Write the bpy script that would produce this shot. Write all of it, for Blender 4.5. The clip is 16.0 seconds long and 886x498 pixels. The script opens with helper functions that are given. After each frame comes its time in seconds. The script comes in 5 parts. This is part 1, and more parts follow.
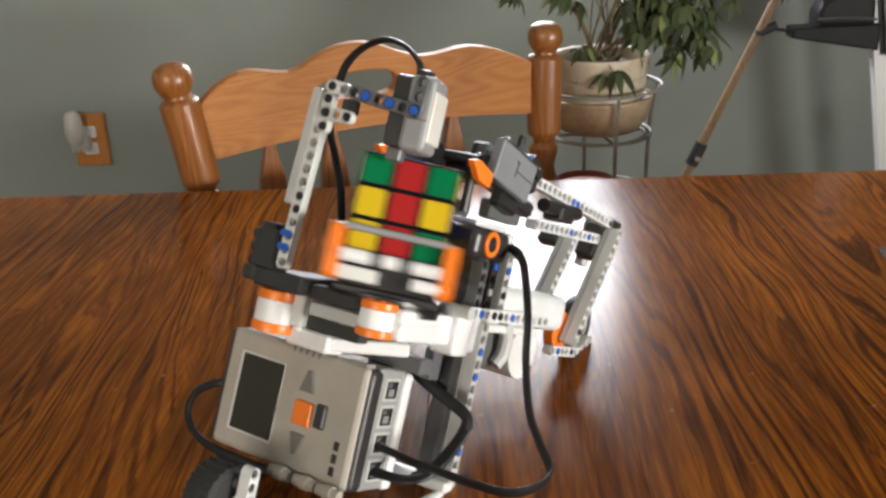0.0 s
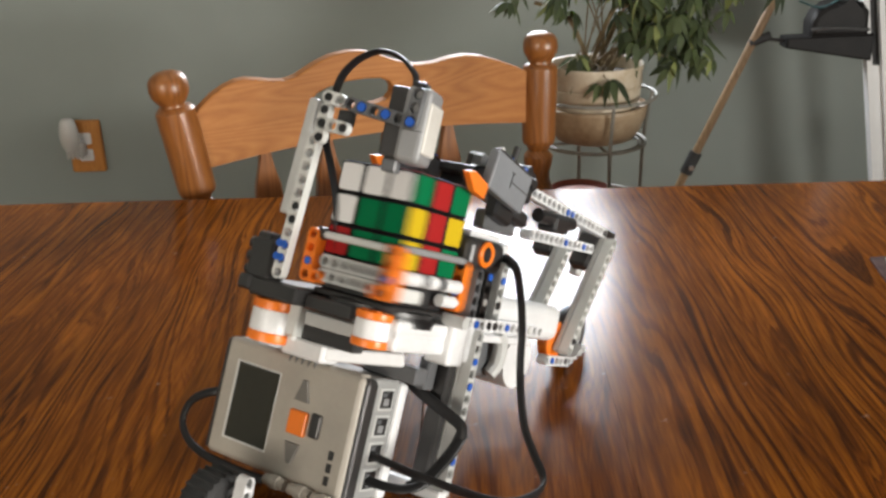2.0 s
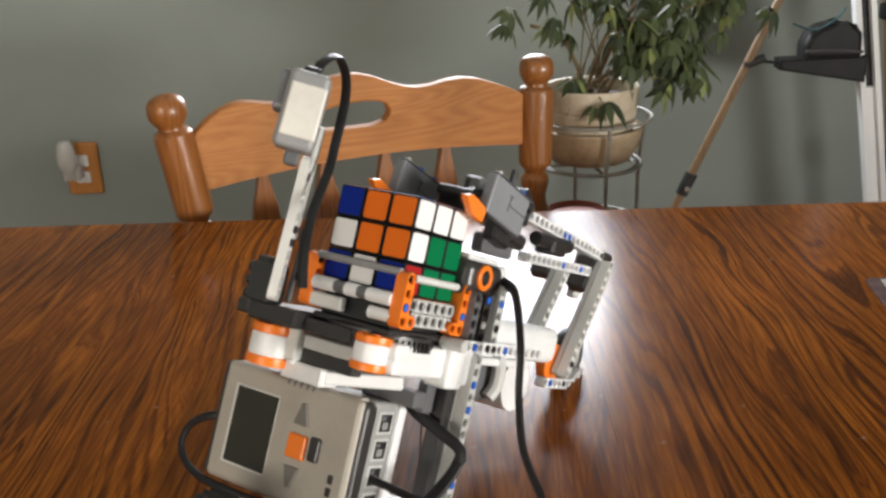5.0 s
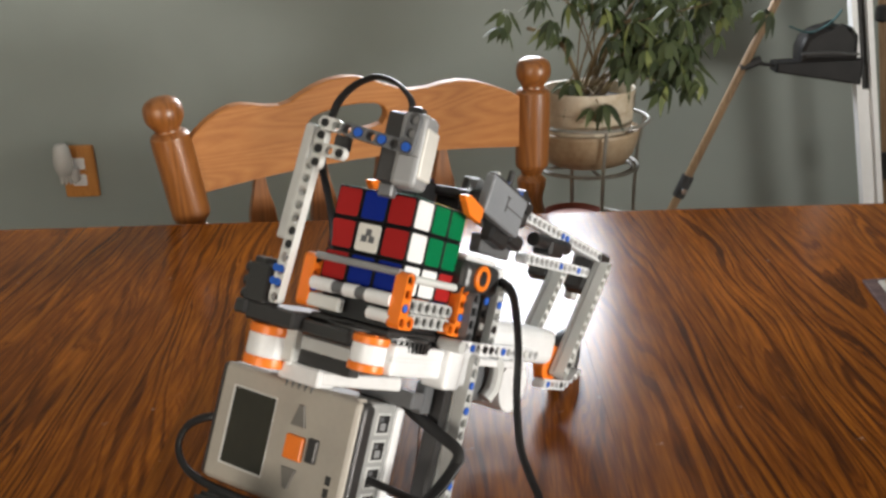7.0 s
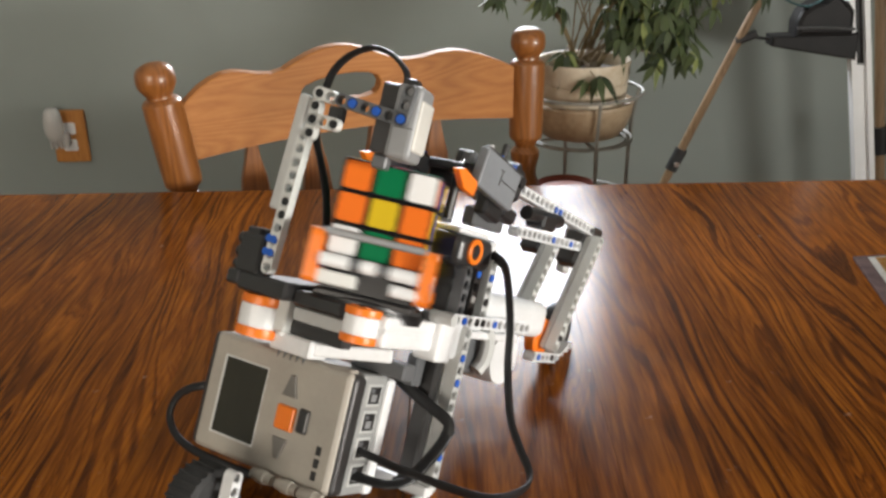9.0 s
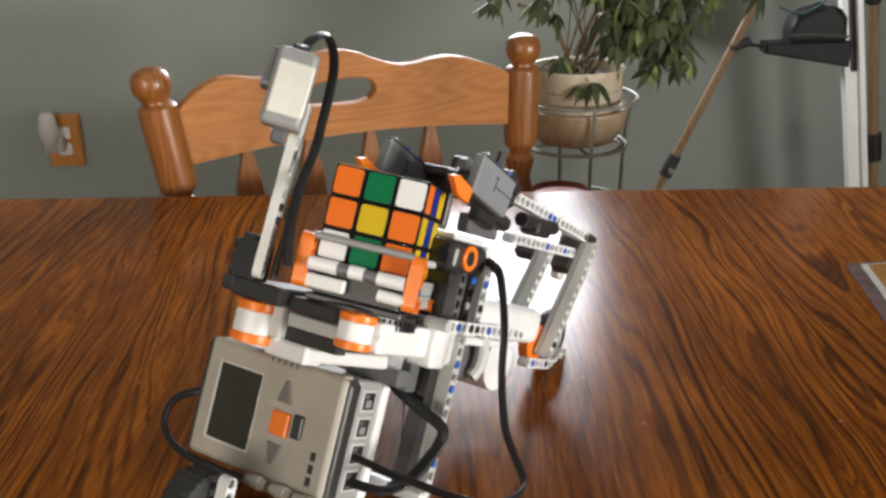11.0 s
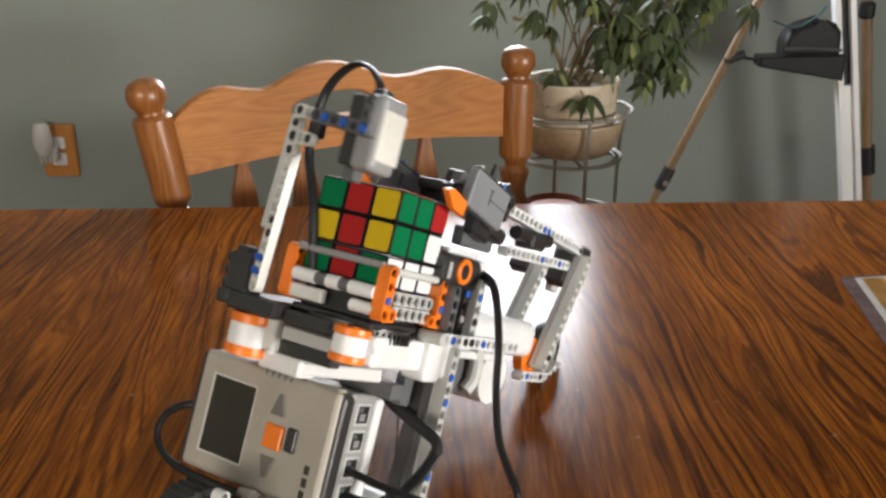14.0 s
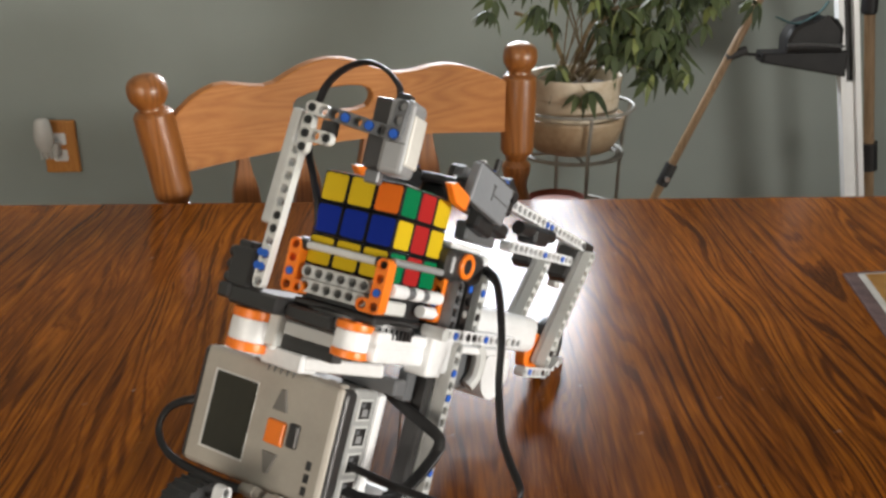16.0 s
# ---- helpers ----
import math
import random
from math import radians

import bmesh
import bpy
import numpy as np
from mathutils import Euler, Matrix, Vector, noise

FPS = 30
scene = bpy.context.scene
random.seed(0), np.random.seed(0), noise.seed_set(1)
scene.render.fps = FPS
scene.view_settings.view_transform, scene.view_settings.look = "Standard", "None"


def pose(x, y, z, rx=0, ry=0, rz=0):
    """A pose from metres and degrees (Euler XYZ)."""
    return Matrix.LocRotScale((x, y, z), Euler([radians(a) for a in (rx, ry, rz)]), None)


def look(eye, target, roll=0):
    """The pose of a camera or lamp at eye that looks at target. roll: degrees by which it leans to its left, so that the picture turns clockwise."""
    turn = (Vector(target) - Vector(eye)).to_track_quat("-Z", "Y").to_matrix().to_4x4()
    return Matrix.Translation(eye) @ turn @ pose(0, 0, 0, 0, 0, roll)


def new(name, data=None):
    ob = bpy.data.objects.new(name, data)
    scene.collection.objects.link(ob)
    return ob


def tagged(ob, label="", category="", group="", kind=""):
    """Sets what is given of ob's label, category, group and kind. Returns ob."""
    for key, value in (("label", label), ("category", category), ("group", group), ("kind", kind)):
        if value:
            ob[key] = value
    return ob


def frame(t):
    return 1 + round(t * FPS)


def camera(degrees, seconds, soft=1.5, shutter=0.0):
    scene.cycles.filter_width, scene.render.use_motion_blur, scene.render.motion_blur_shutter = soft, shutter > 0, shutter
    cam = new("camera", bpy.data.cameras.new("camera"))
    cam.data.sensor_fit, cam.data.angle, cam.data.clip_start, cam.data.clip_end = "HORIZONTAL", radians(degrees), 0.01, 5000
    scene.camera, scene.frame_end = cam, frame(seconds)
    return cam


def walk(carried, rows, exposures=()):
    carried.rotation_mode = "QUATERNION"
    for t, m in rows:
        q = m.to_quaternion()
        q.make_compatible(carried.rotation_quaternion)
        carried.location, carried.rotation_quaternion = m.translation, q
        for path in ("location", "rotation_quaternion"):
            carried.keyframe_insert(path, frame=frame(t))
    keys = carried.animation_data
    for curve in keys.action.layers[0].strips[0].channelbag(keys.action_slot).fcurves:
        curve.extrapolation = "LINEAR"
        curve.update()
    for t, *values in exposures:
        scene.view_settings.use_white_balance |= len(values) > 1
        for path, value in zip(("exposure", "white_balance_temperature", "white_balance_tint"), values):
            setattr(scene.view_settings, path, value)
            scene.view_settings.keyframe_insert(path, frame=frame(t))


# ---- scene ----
cam = camera(48.0, 16.0, soft=2.8, shutter=0.9)
PATH = [
    (0, (0.035, -0.569, 1.12), (-0.029, 1.288, 0.378), -2.4),
    (0.5, (0.035, -0.572, 1.122), (-0.025, 1.284, 0.378), -2.3),
    (1, (0.035, -0.57, 1.122), (-0.016, 1.286, 0.379), -2.1),
    (1.5, (0.034, -0.57, 1.123), (-0.018, 1.289, 0.388), -2.1),
    (2, (0.035, -0.571, 1.123), (-0.018, 1.29, 0.394), -2.1),
    (2.5, (0.035, -0.571, 1.122), (-0.018, 1.292, 0.397), -2.2),
    (3, (0.034, -0.572, 1.124), (-0.018, 1.293, 0.404), -2.2),
    (3.5, (0.034, -0.572, 1.124), (-0.017, 1.295, 0.41), -2.1),
    (4, (0.034, -0.573, 1.125), (-0.016, 1.298, 0.418), -2.1),
    (6.5, (0.033, -0.573, 1.126), (-0.003, 1.309, 0.447), -2.1),
    (7, (0.033, -0.573, 1.124), (-0.004, 1.306, 0.439), -2.1),
    (7.5, (0.032, -0.574, 1.125), (-0.004, 1.295, 0.414), -1.9),
    (8, (0.032, -0.572, 1.125), (0.001, 1.29, 0.396), -1.5),
    (8.5, (0.033, -0.573, 1.126), (0.007, 1.285, 0.384), -1.3),
    (9, (0.032, -0.572, 1.126), (0.011, 1.284, 0.383), -1.2),
    (11.5, (0.032, -0.574, 1.128), (0.027, 1.288, 0.397), -0.8),
    (12, (0.032, -0.573, 1.128), (0.032, 1.29, 0.401), -0.7),
    (12.5, (0.032, -0.573, 1.129), (0.031, 1.292, 0.407), -0.7),
    (13, (0.032, -0.573, 1.13), (0.031, 1.294, 0.411), -0.7),
    (13.5, (0.032, -0.573, 1.129), (0.032, 1.295, 0.414), -0.7),
    (14, (0.032, -0.573, 1.129), (0.033, 1.295, 0.415), -0.6),
    (14.5, (0.032, -0.573, 1.128), (0.031, 1.296, 0.417), -0.7),
    (15, (0.032, -0.573, 1.129), (0.029, 1.296, 0.419), -0.7),
    (15.5, (0.033, -0.573, 1.128), (0.03, 1.297, 0.417), -0.7),
    (16, (0.031, -0.571, 1.127), (0.03, 1.295, 0.407), -0.6),
]
walk(cam, [(t, look(eye, target, roll)) for t, eye, target, roll in PATH], exposures=[(0, -0.14), (16, -0.14)])

# ---- light ----
world = bpy.data.worlds.new("sky")
scene.world = world
world.use_nodes = True
wn = world.node_tree
sky = wn.nodes.new("ShaderNodeTexSky")
sky.sky_type, sky.sun_disc = "NISHITA", False
sky.sun_elevation, sky.sun_rotation = radians(42), radians(60)
wn.links.new(sky.outputs[0], wn.nodes["Background"].inputs[0])
wn.nodes["Background"].inputs[1].default_value = 0.12


def area_light(name, place, target, wide, high, watts, colour):
    lamp = bpy.data.lights.new(name, "AREA")
    lamp.shape, lamp.size, lamp.size_y, lamp.energy, lamp.color = "RECTANGLE", wide, high, watts, colour
    ob = new(name, lamp)
    ob.matrix_world = look(place, target)
    return ob


area_light("back_window_light", (0.13, 1.74, 1.31), (0.13, 0.0, 1.15), 0.5, 0.56, 30, (0.93, 0.96, 1.0))
side = area_light("side_window_light", (2.32, -1.5, 0.96), (-0.25, 0.3, 0.9), 1.1, 0.42, 40, (1.0, 0.96, 0.89))
side.data.spread = radians(112)  # beam narrowed by hand to keep the right of the back wall dimmer
# added fill without a known source, lifts the left wall and front faces
south = area_light("south_fill_light", (-1.2, -2.22, 1.4), (-1.3, 1.7, 1.25), 1.3, 0.9, 20, (1.0, 0.88, 0.74))
south.data.spread = radians(110)

# ---- materials ----
def mat(name, colour, rough=0.5, metal=0.0, spec=0.5):
    m = bpy.data.materials.new(name)
    m.use_nodes = True
    b = m.node_tree.nodes["Principled BSDF"]
    b.inputs["Base Color"].default_value = (*colour, 1)
    b.inputs["Roughness"].default_value = rough
    b.inputs["Metallic"].default_value = metal
    b.inputs["Specular IOR Level"].default_value = spec
    return m


def nodes_of(m):
    return m.node_tree.nodes, m.node_tree.links, m.node_tree.nodes["Principled BSDF"]


def mottled(m, scale, low, high, detail=4.0, bump=0.0, bump_scale=None, rough=None):
    """Colour variation at two scales, fine relief, uneven gloss."""
    n, l, b = nodes_of(m)
    tc = n.new("ShaderNodeTexCoord")
    a, c = n.new("ShaderNodeTexNoise"), n.new("ShaderNodeTexNoise")
    a.inputs["Scale"].default_value, a.inputs["Detail"].default_value = scale, detail
    c.inputs["Scale"].default_value, c.inputs["Detail"].default_value = scale * 9, detail
    l.new(tc.outputs["Object"], a.inputs["Vector"])
    l.new(tc.outputs["Object"], c.inputs["Vector"])
    mix = n.new("ShaderNodeMath")
    mix.operation = "MULTIPLY_ADD"
    l.new(c.outputs["Fac"], mix.inputs[0])
    mix.inputs[1].default_value = 0.35
    l.new(a.outputs["Fac"], mix.inputs[2])
    ramp = n.new("ShaderNodeValToRGB")
    ramp.color_ramp.elements[0].position, ramp.color_ramp.elements[1].position = 0.42, 0.92
    ramp.color_ramp.elements[0].color, ramp.color_ramp.elements[1].color = (*low, 1), (*high, 1)
    l.new(mix.outputs[0], ramp.inputs[0])
    l.new(ramp.outputs[0], b.inputs["Base Color"])
    if bump:
        bp = n.new("ShaderNodeBump")
        bp.inputs["Strength"].default_value, bp.inputs["Distance"].default_value = bump, 0.002
        e = n.new("ShaderNodeTexNoise")
        e.inputs["Scale"].default_value, e.inputs["Detail"].default_value = bump_scale or scale * 20, 6
        l.new(tc.outputs["Object"], e.inputs["Vector"])
        l.new(e.outputs["Fac"], bp.inputs["Height"])
        l.new(bp.outputs[0], b.inputs["Normal"])
    if rough:
        r = n.new("ShaderNodeMapRange")
        r.inputs[3].default_value, r.inputs[4].default_value = rough
        l.new(a.outputs["Fac"], r.inputs[0])
        l.new(r.outputs[0], b.inputs["Roughness"])
    return m


def oak(name, dark, mid, light, along, stretch, scale, rough, coat=0.0, whorl=2.2):
    """Oak: growth lines that run along one axis, bent by slow noise, with short dark pores."""
    m = mat(name, mid, rough)
    n, l, b = nodes_of(m)
    tc = n.new("ShaderNodeTexCoord")
    mp = n.new("ShaderNodeMapping")
    s = [1.0, 1.0, 1.0]
    s[along] = stretch
    mp.inputs["Scale"].default_value = s
    l.new(tc.outputs["Object"], mp.inputs[0])
    info = n.new("ShaderNodeObjectInfo")
    shift = n.new("ShaderNodeVectorMath")
    shift.operation = "MULTIPLY_ADD"
    l.new(info.outputs["Random"], shift.inputs[0])
    shift.inputs[1].default_value = (3.1, 5.7, 2.3)
    l.new(mp.outputs[0], shift.inputs[2])
    slow = n.new("ShaderNodeTexNoise")
    slow.inputs["Scale"].default_value, slow.inputs["Detail"].default_value = scale * 0.16, 2.0
    l.new(shift.outputs[0], slow.inputs["Vector"])
    rings = n.new("ShaderNodeMath")
    rings.operation = "MULTIPLY"
    l.new(slow.outputs["Fac"], rings.inputs[0])
    rings.inputs[1].default_value = scale * whorl
    frac = n.new("ShaderNodeMath")
    frac.operation = "PINGPONG"
    l.new(rings.outputs[0], frac.inputs[0])
    frac.inputs[1].default_value = 0.5
    fine = n.new("ShaderNodeTexNoise")
    fine.inputs["Scale"].default_value, fine.inputs["Detail"].default_value = scale * 3.0, 7.0
    fine.inputs["Roughness"].default_value = 0.65
    l.new(shift.outputs[0], fine.inputs["Vector"])
    add = n.new("ShaderNodeMath")
    add.operation = "MULTIPLY_ADD"
    l.new(frac.outputs[0], add.inputs[0])
    add.inputs[1].default_value = 0.8
    l.new(fine.outputs["Fac"], add.inputs[2])
    ramp = n.new("ShaderNodeValToRGB")
    el = ramp.color_ramp.elements
    el[0].position, el[0].color = 0.44, (*dark, 1)
    el[1].position, el[1].color = 0.98, (*light, 1)
    e = el.new(0.66)
    e.color = (*mid, 1)
    l.new(add.outputs[0], ramp.inputs[0])
    big = n.new("ShaderNodeTexNoise")
    big.inputs["Scale"].default_value, big.inputs["Detail"].default_value = 5.0, 2.0
    l.new(tc.outputs["Object"], big.inputs["Vector"])
    tint = n.new("ShaderNodeMapRange")
    tint.inputs[1].default_value, tint.inputs[2].default_value = 0.3, 0.7
    tint.inputs[3].default_value, tint.inputs[4].default_value = 0.75, 1.15
    l.new(big.outputs["Fac"], tint.inputs[0])
    mul = n.new("ShaderNodeMixRGB")
    mul.blend_type = "MULTIPLY"
    mul.inputs[0].default_value = 1.0
    l.new(ramp.outputs[0], mul.inputs[1])
    l.new(tint.outputs[0], mul.inputs[2])
    l.new(mul.outputs[0], b.inputs["Base Color"])
    bp = n.new("ShaderNodeBump")
    bp.inputs["Strength"].default_value, bp.inputs["Distance"].default_value = 0.12, 0.001
    l.new(add.outputs[0], bp.inputs["Height"])
    l.new(bp.outputs[0], b.inputs["Normal"])
    rr = n.new("ShaderNodeMapRange")
    rr.inputs[3].default_value, rr.inputs[4].default_value = rough + 0.12, rough - 0.06
    l.new(fine.outputs["Fac"], rr.inputs[0])
    l.new(rr.outputs[0], b.inputs["Roughness"])
    b.inputs["Coat Weight"].default_value, b.inputs["Coat Roughness"].default_value = coat, 0.18
    return m


def plastic(name, colour, rough=0.32):
    m = mat(name, colour, rough)
    low = tuple(c * 0.88 for c in colour)
    high = tuple(min(1, c * 1.06) for c in colour)
    return mottled(m, 30, low, high, 3, 0.02, 900, (rough - 0.06, rough + 0.1))


M_WALL = mottled(mat("green_grey_wall_paint", (0.257, 0.29, 0.272), 0.7), 1.2, (0.24, 0.27, 0.253), (0.28, 0.315, 0.296), 3, 0.12, 260)
M_CEIL = mottled(mat("white_ceiling_paint", (0.75, 0.75, 0.72), 0.8), 3, (0.7, 0.7, 0.67), (0.78, 0.78, 0.75), 3, 0.1, 200)
M_FLOOR = oak("floor_oak", (0.10, 0.045, 0.016), (0.19, 0.09, 0.035), (0.27, 0.14, 0.06), 1, 0.1, 12, 0.4)


def table_oak():
    """Varnished flat-sawn oak: growth lines along y that swing into long arches, dark pores, scuffs in the varnish."""
    m = mat("table_oak", (0.12, 0.045, 0.012), 0.22)
    n, l, b = nodes_of(m)
    b.inputs["Specular IOR Level"].default_value = 0.09

    def math_node(op, a, c, d=None):
        k = n.new("ShaderNodeMath")
        k.operation = op
        for i, v in enumerate((a, c, d)):
            if v is None:
                continue
            if isinstance(v, (int, float)):
                k.inputs[i].default_value = v
            else:
                l.new(v, k.inputs[i])
        return k.outputs[0]

    def noise_node(vec, scale, detail, rough=0.5):
        k = n.new("ShaderNodeTexNoise")
        k.inputs["Scale"].default_value, k.inputs["Detail"].default_value, k.inputs["Roughness"].default_value = scale, detail, rough
        l.new(vec, k.inputs["Vector"])
        return k.outputs["Fac"]

    tc = n.new("ShaderNodeTexCoord")
    info = n.new("ShaderNodeObjectInfo")
    vecs = []
    for s in ((1, 0.16, 1), (1, 0.045, 1), (1, 0.02, 1)):
        mp = n.new("ShaderNodeMapping")
        mp.inputs["Scale"].default_value = s
        l.new(tc.outputs["Object"], mp.inputs[0])
        sh = n.new("ShaderNodeVectorMath")
        sh.operation = "MULTIPLY_ADD"
        l.new(info.outputs["Random"], sh.inputs[0])
        sh.inputs[1].default_value = (7.3, 5.1, 3.7)
        l.new(mp.outputs[0], sh.inputs[2])
        vecs.append(sh.outputs[0])
    xyz = n.new("ShaderNodeSeparateXYZ")
    l.new(tc.outputs["Object"], xyz.inputs[0])
    slow = noise_node(vecs[0], 14.0, 2.0)
    wob = noise_node(vecs[1], 90.0, 3.0, 0.65)
    # a board sawn from a tapering log: rings about its heart open into arches
    heart = math_node("MULTIPLY_ADD", math_node("FRACT", math_node("MULTIPLY", info.outputs["Random"], 7.7), 0.0), 0.26, -0.13)
    across = math_node("ADD", math_node("SUBTRACT", xyz.outputs[0], heart), math_node("MULTIPLY_ADD", slow, 0.1, -0.05))
    taper = math_node("MULTIPLY_ADD", math_node("FRACT", math_node("MULTIPLY", info.outputs["Random"], 13.3), 0.0), 0.07, 0.05)
    depth = math_node("MULTIPLY_ADD", math_node("SUBTRACT", 1.05, xyz.outputs[1]), taper, 0.006)
    rings = math_node("SQRT", math_node("ADD", math_node("MULTIPLY", across, across), math_node("MULTIPLY", depth, depth)), 0.0)
    rings = math_node("ADD", rings, math_node("MULTIPLY", wob, 0.006))
    band = n.new("ShaderNodeTexNoise")
    band.noise_dimensions = "1D"
    band.inputs["Scale"].default_value, band.inputs["Detail"].default_value, band.inputs["Roughness"].default_value = 190.0, 3.5, 0.6
    l.new(math_node("ADD", rings, math_node("MULTIPLY", info.outputs["Random"], 9.0)), band.inputs["W"])
    clear = n.new("ShaderNodeMapRange")
    clear.interpolation_type = "SMOOTHSTEP"
    clear.inputs[1].default_value, clear.inputs[2].default_value, clear.inputs[3].default_value, clear.inputs[4].default_value = 0.36, 0.56, 0.0, 0.5
    l.new(band.outputs["Fac"], clear.inputs[0])
    calm = n.new("ShaderNodeMapRange")
    calm.inputs[1].default_value, calm.inputs[2].default_value, calm.inputs[3].default_value, calm.inputs[4].default_value = 0.4, 0.62, 0.25, 1.0
    l.new(noise_node(vecs[0], 17.0, 2.0), calm.inputs[0])
    line = math_node("MULTIPLY_ADD", math_node("SUBTRACT", clear.outputs[0], 0.33), calm.outputs[0], 0.33)
    pores = noise_node(vecs[1], 420.0, 4.0, 0.6)
    streak = noise_node(vecs[2], 150.0, 4.0, 0.6)
    v = math_node("MULTIPLY_ADD", line, 0.75, math_node("MULTIPLY_ADD", pores, 0.7, -0.12))
    v = math_node("ADD", v, math_node("MULTIPLY", streak, 0.34))
    blotch = noise_node(vecs[0], 11.0, 3.0, 0.55)
    v = math_node("ADD", v, math_node("MULTIPLY_ADD", blotch, 0.5, -0.25))
    ramp = n.new("ShaderNodeValToRGB")
    el = ramp.color_ramp.elements
    el[0].position, el[0].color = 0.36, (0.06, 0.0152, 0.0018, 1)
    el[1].position, el[1].color = 0.88, (0.345, 0.105, 0.0075, 1)
    e = el.new(0.62)
    e.color = (0.172, 0.0455, 0.0034, 1)
    l.new(v, ramp.inputs[0])
    tone = n.new("ShaderNodeMapRange")
    tone.inputs[3].default_value, tone.inputs[4].default_value = 0.72, 1.2
    l.new(info.outputs["Random"], tone.inputs[0])
    patch = n.new("ShaderNodeMapRange")
    patch.inputs[1].default_value, patch.inputs[2].default_value, patch.inputs[3].default_value, patch.inputs[4].default_value = 0.3, 0.7, 0.75, 1.2
    l.new(noise_node(tc.outputs["Object"], 6.0, 2.0), patch.inputs[0])
    mul = n.new("ShaderNodeMixRGB")
    mul.blend_type = "MULTIPLY"
    mul.inputs[0].default_value = 1.0
    l.new(ramp.outputs[0], mul.inputs[1])
    l.new(math_node("MULTIPLY", tone.outputs[0], patch.outputs[0]), mul.inputs[2])
    scuff = n.new("ShaderNodeMapRange")
    scuff.inputs[1].default_value, scuff.inputs[2].default_value, scuff.inputs[3].default_value, scuff.inputs[4].default_value = 0.68, 0.75, 0.0, 0.35
    l.new(noise_node(tc.outputs["Object"], 70.0, 5.0, 0.62), scuff.inputs[0])
    worn = n.new("ShaderNodeMixRGB")
    worn.inputs[2].default_value = (0.5, 0.38, 0.3, 1)
    l.new(scuff.outputs[0], worn.inputs[0])
    l.new(mul.outputs[0], worn.inputs[1])
    l.new(worn.outputs[0], b.inputs["Base Color"])
    bp = n.new("ShaderNodeBump")
    bp.inputs["Strength"].default_value, bp.inputs["Distance"].default_value = 0.015, 0.0006
    l.new(v, bp.inputs["Height"])
    l.new(bp.outputs[0], b.inputs["Normal"])
    rr = n.new("ShaderNodeMapRange")
    rr.inputs[1].default_value, rr.inputs[2].default_value, rr.inputs[3].default_value, rr.inputs[4].default_value = 0.3, 0.7, 0.15, 0.25
    l.new(noise_node(tc.outputs["Object"], 38.0, 6.0, 0.7), rr.inputs[0])
    l.new(rr.outputs[0], b.inputs["Roughness"])
    b.inputs["Coat Weight"].default_value, b.inputs["Coat Roughness"].default_value = 0.07, 0.34
    return m


M_TABLE = table_oak()
# same oak twice: paler for rail and seat, darker for posts, spindles and legs
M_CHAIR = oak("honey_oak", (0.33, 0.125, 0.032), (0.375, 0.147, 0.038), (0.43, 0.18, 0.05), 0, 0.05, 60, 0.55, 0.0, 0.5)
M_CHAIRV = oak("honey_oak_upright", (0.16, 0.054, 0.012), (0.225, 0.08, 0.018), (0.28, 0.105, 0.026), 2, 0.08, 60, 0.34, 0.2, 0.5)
M_CHAIR.node_tree.nodes["Principled BSDF"].inputs["Specular IOR Level"].default_value = 0.3
M_LBG = plastic("light_grey_plastic", (0.54, 0.55, 0.54))
M_WHITE = plastic("white_plastic", (0.79, 0.8, 0.81))
M_CASE = plastic("warm_grey_plastic", (0.4, 0.37, 0.32), 0.42)
M_DBG = plastic("dark_grey_plastic", (0.033, 0.032, 0.032))
M_MID = plastic("mid_grey_plastic", (0.125, 0.13, 0.137))
M_PLATE = plastic("bluish_grey_plastic", (0.2, 0.212, 0.23))
M_DGM = plastic("sensor_grey_plastic", (0.085, 0.087, 0.09))
M_CREAM = plastic("cream_plastic", (0.66, 0.645, 0.6))
M_SHELL = plastic("pale_sensor_grey_plastic", (0.27, 0.275, 0.28))
M_BLACK = plastic("black_plastic", (0.018, 0.018, 0.019))
M_ORANGE = plastic("orange_plastic", (0.85, 0.2, 0.015))
M_BLUE = plastic("blue_plastic", (0.02, 0.11, 0.52))
M_RUBBER = mottled(mat("black_rubber", (0.02, 0.02, 0.021), 0.6), 40, (0.014, 0.014, 0.015), (0.03, 0.03, 0.03), 3, 0.2, 500)
M_CABLE = mottled(mat("black_cable_sheath", (0.012, 0.012, 0.013), 0.45, 0.0, 0.3), 60, (0.009, 0.009, 0.01), (0.018, 0.018, 0.019), 3, 0.05, 700)
M_SCREEN = mottled(mat("dark_display", (0.02, 0.022, 0.018), 0.12), 20, (0.02, 0.018, 0.011), (0.028, 0.025, 0.016))
M_STEEL = mat("steel_pin", (0.6, 0.6, 0.6), 0.25, 1.0)
M_SOCKET = plastic("socket_plastic", (0.66, 0.67, 0.65))

# ---- mesh tools ----
S = 0.001


